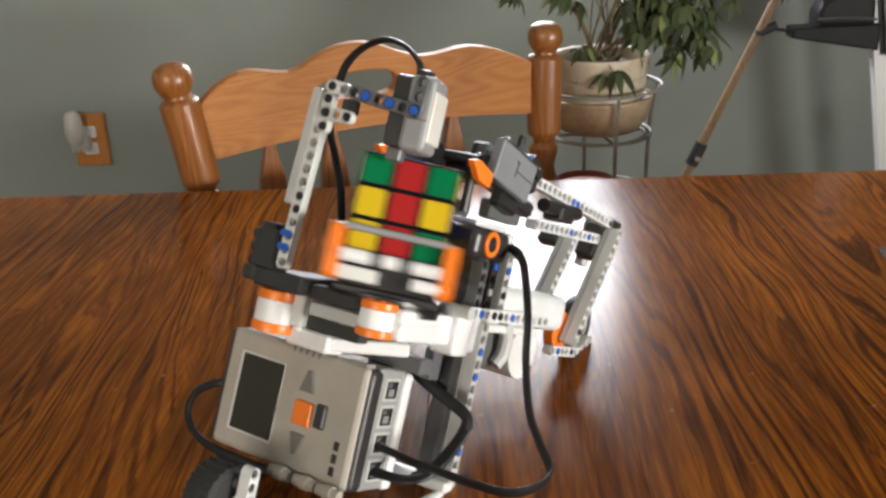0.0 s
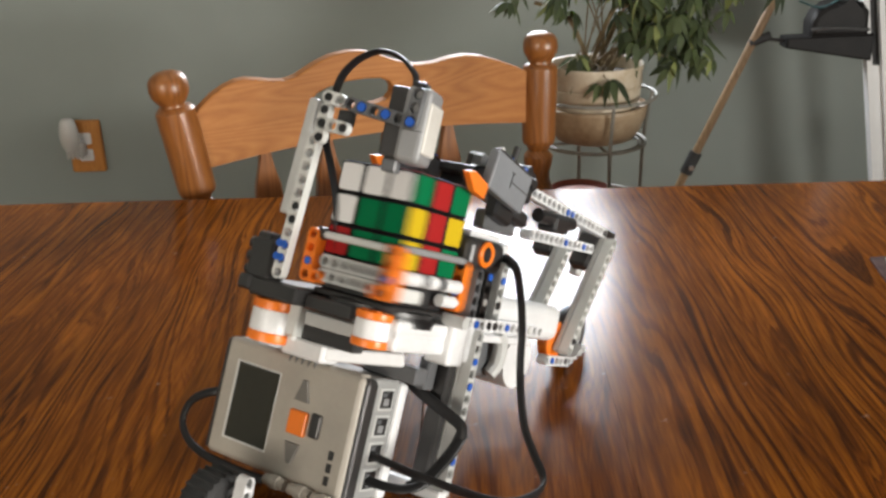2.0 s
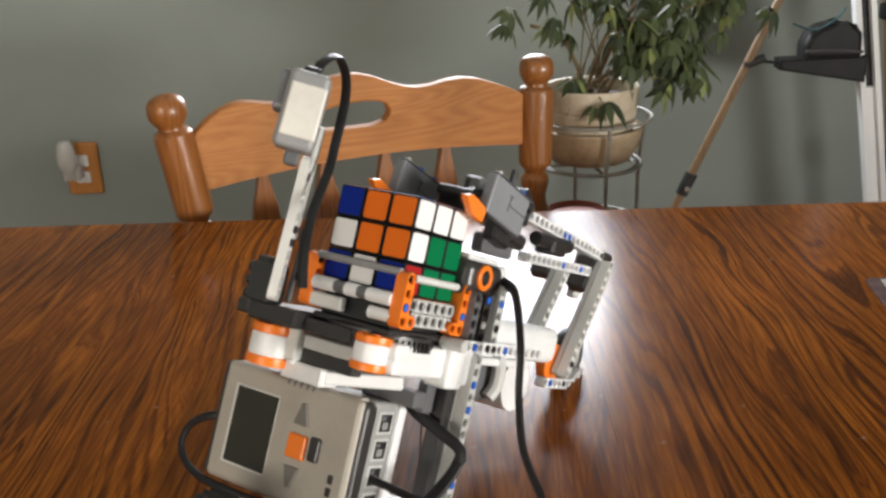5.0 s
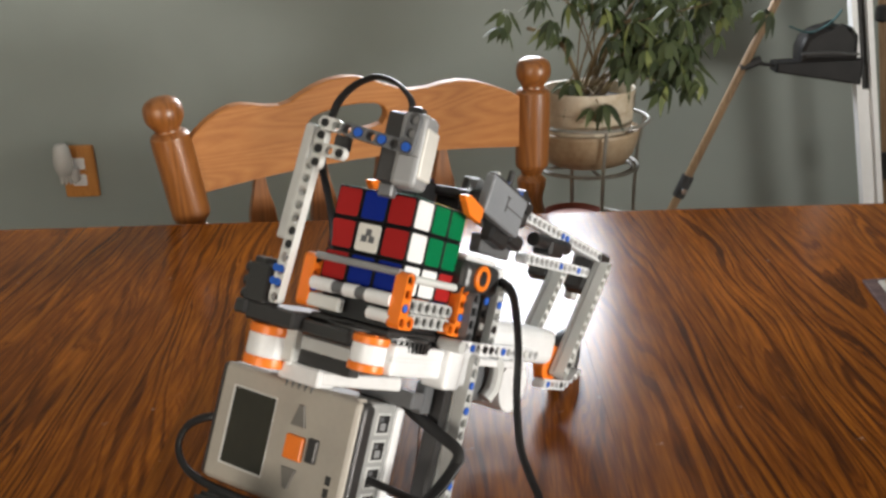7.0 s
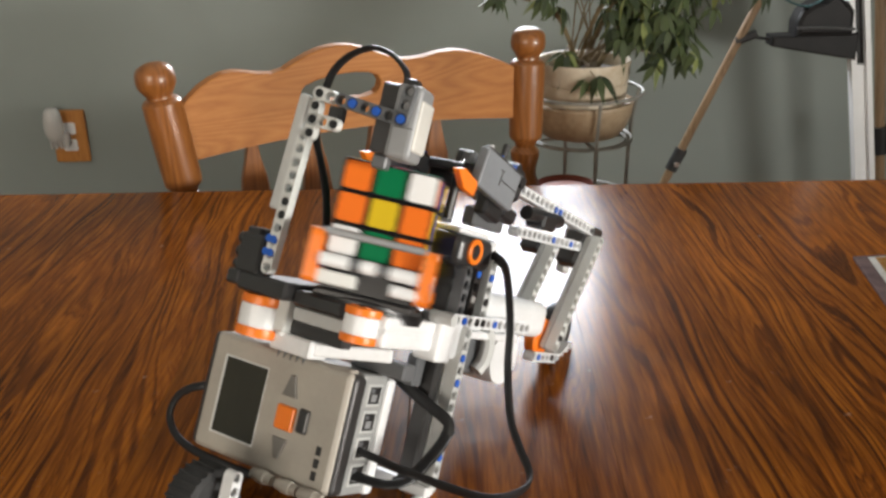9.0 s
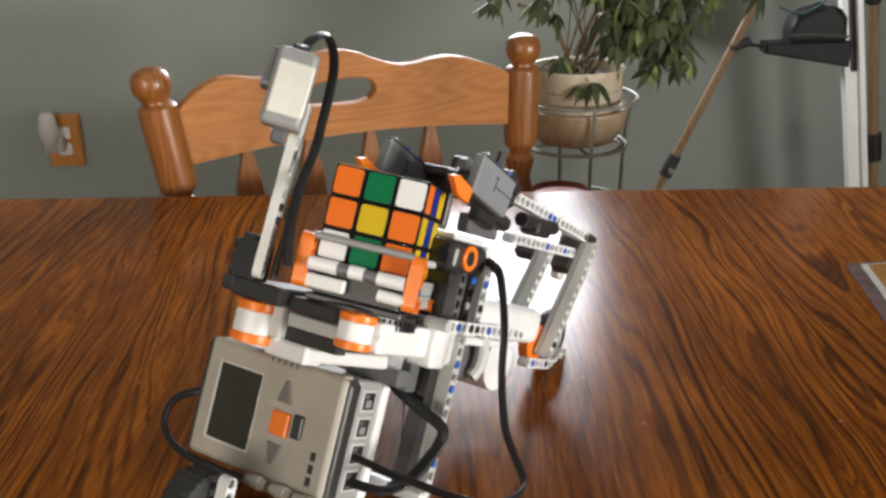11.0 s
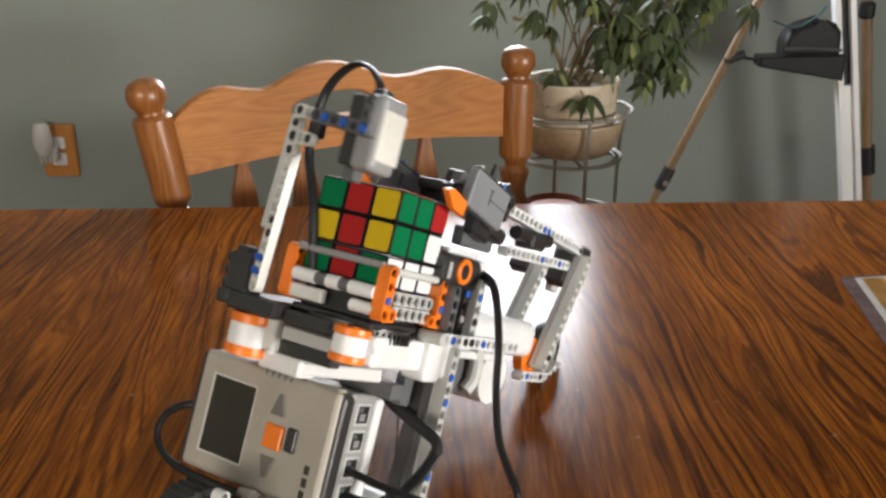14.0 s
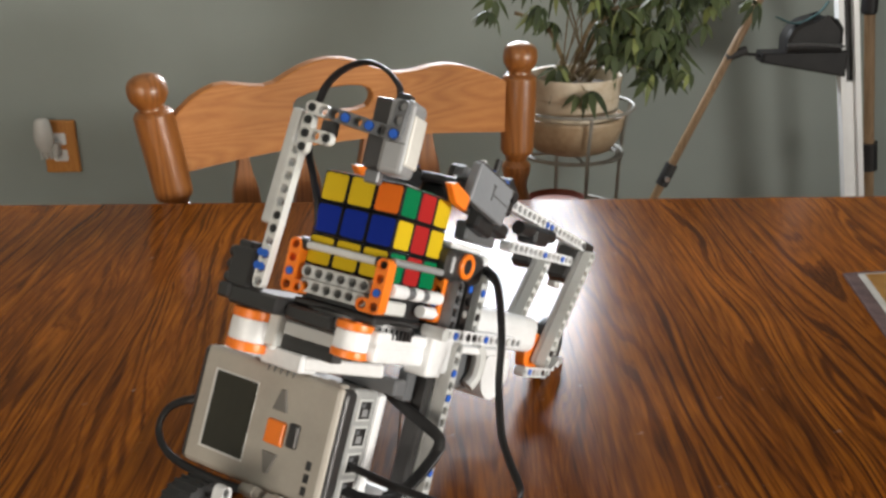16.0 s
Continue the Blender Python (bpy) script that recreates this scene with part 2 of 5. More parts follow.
class Mesh:
    """Gathers simple solids in one bmesh."""

    def __init__(self):
        self.bm = bmesh.new()

    def box(self, lo, hi, bevel=0.0, m=None, seg=1):
        c = [(a + b) / 2 for a, b in zip(lo, hi)]
        s = [abs(b - a) for a, b in zip(lo, hi)]
        base = Matrix.Translation(c) @ Matrix.Diagonal((*s, 1))
        if m is not None:
            base = m @ base
        r = bmesh.ops.create_cube(self.bm, size=1, matrix=base)
        if bevel:
            es = list({e for v in r["verts"] for e in v.link_edges})
            bmesh.ops.bevel(self.bm, geom=es, offset=bevel, segments=seg, profile=0.5, affect="EDGES")
        return self

    def rod(self, a, b, r, seg=14, r2=None):
        a, b = Vector(a), Vector(b)
        d = b - a
        q = d.to_track_quat("Z", "Y").to_matrix().to_4x4()
        bmesh.ops.create_cone(self.bm, cap_ends=True, segments=seg, radius1=r, radius2=r if r2 is None else r2, depth=d.length,
                              matrix=Matrix.Translation((a + b) / 2) @ q)
        return self

    def lathe(self, profile, m, seg=28):
        """profile: (radius, height) from bottom to top about local z."""
        rings = []
        for r, h in profile:
            rings.append([self.bm.verts.new(m @ Vector((r * math.cos(2 * math.pi * i / seg), r * math.sin(2 * math.pi * i / seg), h))) for i in range(seg)])
        for p, q in zip(rings, rings[1:]):
            for i in range(seg):
                self.bm.faces.new((p[i], p[(i + 1) % seg], q[(i + 1) % seg], q[i]))
        self.bm.faces.new(rings[0][::-1])
        self.bm.faces.new(rings[-1])
        return self

    def sweep(self, pts, rx, ry=None, seg=10, steps=8, up=(0, 0, 1)):
        """A round or flat cord along a smooth line through pts."""
        ry = ry or rx
        pts = [Vector(p) for p in pts]
        line = []
        for i in range(len(pts) - 1):
            p0, p1, p2, p3 = pts[max(i - 1, 0)], pts[i], pts[i + 1], pts[min(i + 2, len(pts) - 1)]
            for k in range(steps):
                t = k / steps
                line.append(0.5 * (2 * p1 + (p2 - p0) * t + (2 * p0 - 5 * p1 + 4 * p2 - p3) * t * t + (3 * p1 - p0 - 3 * p2 + p3) * t ** 3))
        line.append(pts[-1])
        rings = []
        side = None
        for i, p in enumerate(line):
            d = (line[min(i + 1, len(line) - 1)] - line[max(i - 1, 0)]).normalized()
            if side is None:
                side = d.cross(Vector(up))
                if side.length < 1e-4:
                    side = d.orthogonal()
            side = (side - d * side.dot(d)).normalized()
            w = d.cross(side)
            rings.append([self.bm.verts.new(p + side * rx * math.cos(2 * math.pi * k / seg) + w * ry * math.sin(2 * math.pi * k / seg)) for k in range(seg)])
        for p, q in zip(rings, rings[1:]):
            for k in range(seg):
                self.bm.faces.new((p[k], p[(k + 1) % seg], q[(k + 1) % seg], q[k]))
        self.bm.faces.new(rings[0][::-1])
        self.bm.faces.new(rings[-1])
        return self

    def prism(self, outline, lo, hi, m, bevel=0.0):
        """A flat outline (x, y) raised from lo to hi along local z."""
        a = [self.bm.verts.new(m @ Vector((x, y, lo))) for x, y in outline]
        b = [self.bm.verts.new(m @ Vector((x, y, hi))) for x, y in outline]
        n = len(a)
        fs = [self.bm.faces.new(a[::-1]), self.bm.faces.new(b)]
        for i in range(n):
            fs.append(self.bm.faces.new((a[i], a[(i + 1) % n], b[(i + 1) % n], b[i])))
        if bevel:
            es = list({e for f in fs[:2] for e in f.edges})
            bmesh.ops.bevel(self.bm, geom=es, offset=bevel, segments=2, profile=0.5, affect="EDGES")
        return self

    def beam(self, n, m, hole=2.75, half=3.75, deep=3.85):
        """A studless technic beam of n holes 8 apart along local x, holes along local z, real holes and rounded ends."""
        for k in range(n):
            cx = 8 * k
            outer = []
            for i in range(16):
                a = 2 * math.pi * i / 16
                c, s = math.cos(a), math.sin(a)
                if (k == 0 and c < -0.01) or (k == n - 1 and c > 0.01):
                    outer.append((cx + half * c, half * s))
                else:
                    q = 1 / max(abs(c), abs(s))
                    outer.append((cx + 4 * c * q, half * s * q))
            inner = [(cx + hole * math.cos(2 * math.pi * i / 16), hole * math.sin(2 * math.pi * i / 16)) for i in range(16)]
            ring = [(cx + (hole + 0.65) * math.cos(2 * math.pi * i / 16), (hole + 0.65) * math.sin(2 * math.pi * i / 16)) for i in range(16)]
            lv = []
            for pts, z in ((outer, deep), (ring, deep), (ring, deep - 0.8), (inner, deep - 0.8), (inner, -deep + 0.8), (ring, -deep + 0.8), (ring, -deep), (outer, -deep)):
                lv.append([self.bm.verts.new(m @ Vector((x, y, z))) for x, y in pts])
            for p, q in zip(lv, lv[1:]):
                for i in range(16):
                    self.bm.faces.new((p[i], p[(i + 1) % 16], q[(i + 1) % 16], q[i]))
            for i in range(16):
                j = (i + 1) % 16
                mx = (outer[i][0] + outer[j][0]) / 2 - cx
                if (mx > 3.9 and k < n - 1) or (mx < -3.9 and k > 0):
                    continue
                self.bm.faces.new((lv[7][i], lv[7][j], lv[0][j], lv[0][i]))
        return self


def finish(name, mesh, material, scale=1.0, offset=(0, 0, 0), smooth=35):
    bm = mesh.bm if isinstance(mesh, Mesh) else mesh
    bmesh.ops.remove_doubles(bm, verts=bm.verts, dist=1e-6 if scale == 1 else 1e-3)
    bmesh.ops.recalc_face_normals(bm, faces=bm.faces)
    if scale != 1.0 or any(offset):
        bmesh.ops.transform(bm, matrix=Matrix.Diagonal((scale, scale, scale, 1)) @ Matrix.Translation(offset), verts=bm.verts)
    for e in bm.edges:
        if len(e.link_faces) == 2:
            a, b = (f.calc_area() + 1e-12 for f in e.link_faces)
            turn = e.calc_face_angle(0)
            if turn > radians(smooth) or (turn > radians(10) and max(a, b) / min(a, b) > 3):
                e.smooth = False
    for f in bm.faces:
        f.smooth = True
    data = bpy.data.meshes.new(name)
    bm.to_mesh(data)
    bm.free()
    data.materials.append(material)
    return data


def part(name, mesh, material, parent, label="", mm=False, pivot=(0, 0, 0)):
    """ONE mesh object under a thing or a part. mm: built in millimetres about the cube's top centre."""
    if mm:
        data = finish(name, mesh, material, S, tuple(-p for p in pivot))
    else:
        data = finish(name, mesh, material)
    ob = new(name, data)
    ob.parent = parent
    if label:
        ob["label"] = label
    return ob


def thing(name, mesh, material, label, category, group="", kind="", m=None):
    ob = new(name, finish(name, mesh, material))
    if m is not None:
        ob.matrix_world = m
    return tagged(ob, label, category, group, kind)


def holder(name, m, label, category, group=""):
    ob = new(name)
    ob.empty_display_size = 0.02
    ob.matrix_world = m
    return tagged(ob, label, category, group)


# ---- the room ----
WALL_Y, LEFT_X, RIGHT_X, FRONT_Y, TOP = 1.727, -1.9, 2.3, -2.2, 2.5


def slab(name, lo, hi, material, label, category, bevel=0.0):
    return thing(name, Mesh().box(lo, hi, bevel), material, label, category, kind="structure")


slab("floor", (LEFT_X - 0.1, FRONT_Y - 0.1, -0.1), (RIGHT_X + 0.1, WALL_Y + 0.1, 0.0), M_FLOOR, "worn oak dining room floor", "floor")
slab("ceiling", (LEFT_X - 0.1, FRONT_Y - 0.1, TOP), (RIGHT_X + 0.1, WALL_Y + 0.1, TOP + 0.1), M_CEIL, "plain white painted ceiling", "ceiling")


def wall_with_hole(name, axis, at, thick, a0, a1, h0, h1, o0, o1, oz0, oz1, label):
    """A wall across one axis with one opening through it."""
    me = Mesh()
    for u0, u1, z0, z1 in ((a0, o0, h0, h1), (o1, a1, h0, h1), (o0, o1, h0, oz0), (o0, o1, oz1, h1)):
        if axis == "y":
            me.box((u0, at, z0), (u1, at + thick, z1))
        else:
            me.box((at, u0, z0), (at + thick, u1, z1))
    return thing(name, me, M_WALL, label, "wall", kind="structure")


wall_with_hole("wall_north", "y", WALL_Y, 0.1, LEFT_X, RIGHT_X, 0, TOP, -0.12, 0.38, 1.03, 1.59, "matt green-grey painted wall behind the table")
wall_with_hole("wall_east", "x", RIGHT_X, 0.1, FRONT_Y, WALL_Y, 0, TOP, -2.06, -0.94, 0.74, 1.18, "matt green-grey painted wall with a wide window")
slab("wall_west", (LEFT_X - 0.1, FRONT_Y, 0), (LEFT_X, WALL_Y, TOP), M_WALL, "matt green-grey painted side wall", "wall")
# unseen wall; its opening only lets the added fill light in
wall_with_hole("wall_south", "y", FRONT_Y - 0.1, 0.1, LEFT_X, RIGHT_X, 0, TOP, -1.85, -0.55, 0.95, 1.85, "unseen matt green-grey painted wall with an opening for the fill light")

# ---- the table ----
SEAM_X, EDGE_Y, TABLE_Z = -0.002, 0.573, 0.75


def build_table():
    table = holder("dining_table", Matrix.Translation((0, -0.4, 0)), "large oak dining table with glossy worn varnish", "table")
    rng = random.Random(4)
    x, boards = SEAM_X + 0.0008, []
    while x < 1.02:
        w = rng.uniform(0.12, 0.2)
        boards.append((x, x + w))
        x += w + 0.00025
    x = SEAM_X - 0.0008
    while x > -1.0:
        w = rng.uniform(0.12, 0.2)
        boards.append((x - w, x))
        x -= w + 0.00025
    for a, b in boards:
        me = Mesh().box((a, -1.3, TABLE_Z - 0.028), (b, EDGE_Y, TABLE_Z))
        far = [e for e in me.bm.edges if all(v.co.y > EDGE_Y - 1e-4 for v in e.verts) and abs(e.verts[0].co.z - e.verts[1].co.z) < 1e-4]
        bmesh.ops.bevel(me.bm, geom=far, offset=0.006, segments=3, profile=0.5, affect="EDGES")
        bmesh.ops.translate(me.bm, verts=me.bm.verts, vec=(-(a + b) / 2, 0.4, 0))
        part("board", me, M_TABLE, table).location.x = (a + b) / 2
    for nm, lo, hi in (("apron", (-0.88, 0.78, 0.62), (0.9, 0.81, 0.722)), ("apron", (-0.88, -0.7, 0.62), (0.9, -0.67, 0.722))):
        part(nm, Mesh().box(lo, hi, 0.003), M_TABLE, table)
    for sx in (-0.82, 0.84):
        for sy in (0.74, -0.64):
            part("leg", Mesh().lathe([(0.022, 0), (0.03, 0.03), (0.024, 0.12), (0.036, 0.3), (0.042, 0.45), (0.03, 0.52), (0.04, 0.6), (0.04, 0.722)], Matrix.Translation((sx, sy, 0))), M_TABLE, table)
    return table


build_table()

# ---- the chair ----
CH_X, CH_Y, CH_TURN, CH_Z = -0.096, 0.755, 23.6, -0.009


def bow(x):
    """How far the chair back lies behind its chord at x."""
    return 0.012 - 0.028 * (x / 0.24) ** 2


def build_chair():
    chair = holder("dining_chair", pose(CH_X, CH_Y, 0, 0, 0, CH_TURN), "honey oak dining chair with turned posts and a scalloped crest rail", "chair")
    for sx, lean in ((-1, -0.14), (1, -0.03)):
        # turned back post
        prof = [(0.019, 0.42), (0.021, 0.55), (0.016, 0.62), (0.02, 0.66), (0.022, 0.675), (0.017, 0.688), (0.0165, 0.70), (0.021, 0.716), (0.021, 0.724), (0.0145, 0.732),
                (0.0175, 0.7395), (0.0225, 0.743), (0.0242, 0.748), (0.0246, 0.79), (0.025, 0.84), (0.0246, 0.853), (0.0215, 0.857), (0.0165, 0.859), (0.016, 0.862),
                (0.02, 0.868), (0.024, 0.875), (0.0248, 0.883), (0.0235, 0.892), (0.0195, 0.898), (0.012, 0.902), (0.004, 0.9035)]
        m = Matrix.Translation((-0.262 if sx < 0 else 0.252, bow(0.25), CH_Z + 0.88)) @ Matrix.Rotation(lean * sx * -1 if sx < 0 else 0.02, 4, "Y") @ Matrix.Translation((0, 0, -0.88))
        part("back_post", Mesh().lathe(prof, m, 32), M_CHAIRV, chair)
    top = [(-0.24, 0.842), (-0.228, 0.854), (-0.211, 0.867), (-0.195, 0.875), (-0.18, 0.88), (-0.165, 0.881), (-0.148, 0.878), (-0.13, 0.874), (-0.113, 0.872), (-0.098, 0.875), (-0.082, 0.883), (-0.064, 0.891),
           (-0.045, 0.897), (-0.024, 0.8995), (-0.003, 0.898), (0.018, 0.892), (0.038, 0.883), (0.057, 0.876), (0.075, 0.872), (0.098, 0.873), (0.12, 0.8775), (0.143, 0.8795), (0.166, 0.876), (0.19, 0.868), (0.212, 0.859), (0.24, 0.844)]
    low = [(0.24 - 0.02 * k, 0.767 + 0.018 * math.sin(math.pi * (0.18 + 0.78 * k / 24) * 0.9)) for k in range(25)]
    # crest rail with a hand slot, in upper, lower and end pieces of one mesh
    me = Mesh()
    slot_top = [(0.036, 0.845), (0.032, 0.853), (0.02, 0.859), (0.0, 0.861), (-0.03, 0.86), (-0.055, 0.855), (-0.07, 0.85), (-0.076, 0.843)]
    slot_low = [(-0.076, 0.838), (-0.071, 0.831), (-0.055, 0.828), (-0.02, 0.826), (0.012, 0.826), (0.028, 0.83), (0.035, 0.838)]
    flip = Matrix(((1, 0, 0, 0), (0, 0, -1, 0), (0, 1, 0, CH_Z), (0, 0, 0, 1)))
    bm = me.bm
    for y in (-0.011, 0.011):
        outer = [bm.verts.new((x, y, z + CH_Z)) for x, z in top + low]
        inner = [bm.verts.new((x, y, z + CH_Z)) for x, z in slot_top + slot_low]
        es = [bm.edges.new((r[i], r[(i + 1) % len(r)])) for r in (outer, inner) for i in range(len(r))]
        bmesh.ops.triangle_fill(bm, edges=es, use_beauty=True)
    bm.verts.ensure_lookup_table()
    n_out, n_in = len(top + low), len(slot_top + slot_low)
    vs = list(bm.verts)
    for start, n in ((0, n_out), (n_out, n_in)):
        for i in range(n):
            j = (i + 1) % n
            bm.faces.new((vs[start + i], vs[start + j], vs[start + j + n_out + n_in], vs[start + i + n_out + n_in]))
    rim = [e for e in bm.edges if len(e.link_faces) == 2 and e.calc_face_angle(0) > 1.0]
    bmesh.ops.bevel(bm, geom=rim, offset=0.0025, segments=2, profile=0.5, affect="EDGES")
    for k in range(-11, 12):
        bmesh.ops.bisect_plane(bm, geom=bm.verts[:] + bm.edges[:] + bm.faces[:], dist=1e-5, plane_co=(0.02 * k + 0.003, 0, 0), plane_no=(1, 0, 0))
    for v in bm.verts:
        v.co.y += bow(v.co.x)
    rail = new("crest_rail", finish("crest_rail", me, M_CHAIR, smooth=18))
    rail.parent = chair
    # tapered flat spindles
    for k in range(4):
        x = -0.148 + 0.088 * k
        y = bow(x)
        o = [(x - 0.006, 0.79), (x + 0.006, 0.79), (x + 0.009, 0.765), (x + 0.017, 0.735), (x + 0.02, 0.70), (x + 0.017, 0.65), (x + 0.009, 0.58), (x + 0.007, 0.455),
             (x - 0.007, 0.455), (x - 0.009, 0.58), (x - 0.017, 0.65), (x - 0.02, 0.70), (x - 0.017, 0.735), (x - 0.009, 0.765)]
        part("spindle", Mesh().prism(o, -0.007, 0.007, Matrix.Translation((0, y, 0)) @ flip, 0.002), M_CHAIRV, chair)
    seat = [(0.25 * math.cos(a) * (1.0 if math.sin(a) < 0 else 0.96), -0.2 + 0.215 * math.sin(a)) for a in [i * math.pi / 16 for i in range(32)]]
    part("seat", Mesh().prism(seat, 0.425, 0.465, Matrix.Identity(4), 0.01), M_CHAIR, chair)
    for sx in (-0.19, 0.19):
        for sy in (-0.36, -0.03):
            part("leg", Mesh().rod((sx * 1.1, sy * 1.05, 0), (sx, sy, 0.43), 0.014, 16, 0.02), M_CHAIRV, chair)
    return chair


build_chair()

# ---- outlet with night light ----
M_OAKPLATE = oak("plate_oak", (0.38, 0.14, 0.025), (0.5, 0.2, 0.04), (0.56, 0.25, 0.06), 2, 0.1, 40, 0.4)
M_CLEAR = mat("frosted_clear_plastic", (0.85, 0.85, 0.82), 0.25)
M_CLEAR.node_tree.nodes["Principled BSDF"].inputs["Transmission Weight"].default_value = 0.45


def build_outlet():
    plate = holder("outlet_plate", pose(-0.873, WALL_Y - 0.008, 0.514, 0, 0, 0), "square-edged oak outlet cover plate on the wall", "outlet")
    part("cover", Mesh().box((-0.04, -0.006, -0.063), (0.04, 0.008, 0.063), 0.004, None, 2), M_OAKPLATE, plate)
    for z in (-0.02, 0.02):
        part("receptacle", Mesh().box((-0.017, -0.008, z - 0.014), (0.017, -0.0055, z + 0.014), 0.003), M_WHITE, plate)
    light = holder("night_light", pose(-0.89, WALL_Y - 0.02, 0.525), "small clear plastic plug-in night light, unlit", "night light")
    part("plug_body", Mesh().box((-0.02, -0.022, -0.03), (0.022, 0.006, 0.004), 0.006, None, 2), M_CLEAR, light)
    part("shade", Mesh().lathe([(0.014, -0.02), (0.021, -0.005), (0.023, 0.012), (0.021, 0.03), (0.018, 0.048), (0.012, 0.056), (0.003, 0.058)], Matrix.Translation((-0.006, -0.022, 0.008)), 20), M_CLEAR, light)
    for k in range(4):
        part("rib", Mesh().rod((-0.016 + 0.011 * k, -0.024, -0.032), (-0.016 + 0.011 * k, -0.024, -0.008), 0.0035, 8), M_CLEAR, light)


build_outlet()

# ---- plant on its stand ----
M_POT = mottled(mat("glazed_cream_pot", (0.6, 0.52, 0.4), 0.5), 14, (0.4, 0.31, 0.2), (0.66, 0.6, 0.49), 5, 0.15, 120)
M_POTLOW = mottled(mat("glazed_tan_pot", (0.4, 0.3, 0.18), 0.5), 14, (0.2, 0.12, 0.06), (0.46, 0.36, 0.24), 5, 0.15, 120)
M_SOIL = mottled(mat("potting_soil", (0.03, 0.022, 0.016), 0.95), 60, (0.015, 0.011, 0.008), (0.06, 0.045, 0.03), 6, 0.6, 300)
M_WIRE = mottled(mat("grey_painted_wire", (0.2, 0.19, 0.17), 0.5), 40, (0.15, 0.14, 0.12), (0.26, 0.25, 0.22))
M_STEM = mottled(mat("green_brown_stem", (0.14, 0.1, 0.05), 0.7), 60, (0.1, 0.06, 0.03), (0.18, 0.14, 0.07), 4, 0.3, 300)


def leaf_material():
    m = mat("umbrella_plant_leaf", (0.06, 0.12, 0.04), 0.62, 0.0, 0.22)
    n, l, b = nodes_of(m)
    info = n.new("ShaderNodeNewGeometry")
    ramp = n.new("ShaderNodeValToRGB")
    el = ramp.color_ramp.elements
    el[0].color, el[1].color = (0.03, 0.042, 0.022, 1), (0.24, 0.27, 0.09, 1)
    e = el.new(0.86)
    e.color = (0.08, 0.105, 0.042, 1)
    l.new(info.outputs["Random Per Island"], ramp.inputs[0])
    l.new(ramp.outputs[0], b.inputs["Base Color"])
    b.inputs["Transmission Weight"].default_value = 0.0
    b.inputs["Subsurface Weight"].default_value = 0.15
    b.inputs["Subsurface Radius"].default_value = (0.004, 0.008, 0.002)
    return m


M_LEAF = leaf_material()
POT_X, POT_Y, POT_BASE = 0.248, 1.05, 0.68


def leaflet(bm, base, d, up, length, wide, droop):
    """One pointed oval leaflet, folded along its midrib."""
    side = d.cross(up).normalized()
    rows = []
    for k, w in enumerate((0.03, 0.55, 0.95, 1.0, 0.75, 0.38, 0.02)):
        t = k / 6
        c = base + d * length * t - up * droop * length * t * t
        rows.append((bm.verts.new(c - side * wide * w + up * wide * 0.25 * w), bm.verts.new(c), bm.verts.new(c + side * wide * w + up * wide * 0.25 * w)))
    for p, q in zip(rows, rows[1:]):
        bm.faces.new((p[0], p[1], q[1], q[0]))
        bm.faces.new((p[1], p[2], q[2], q[1]))


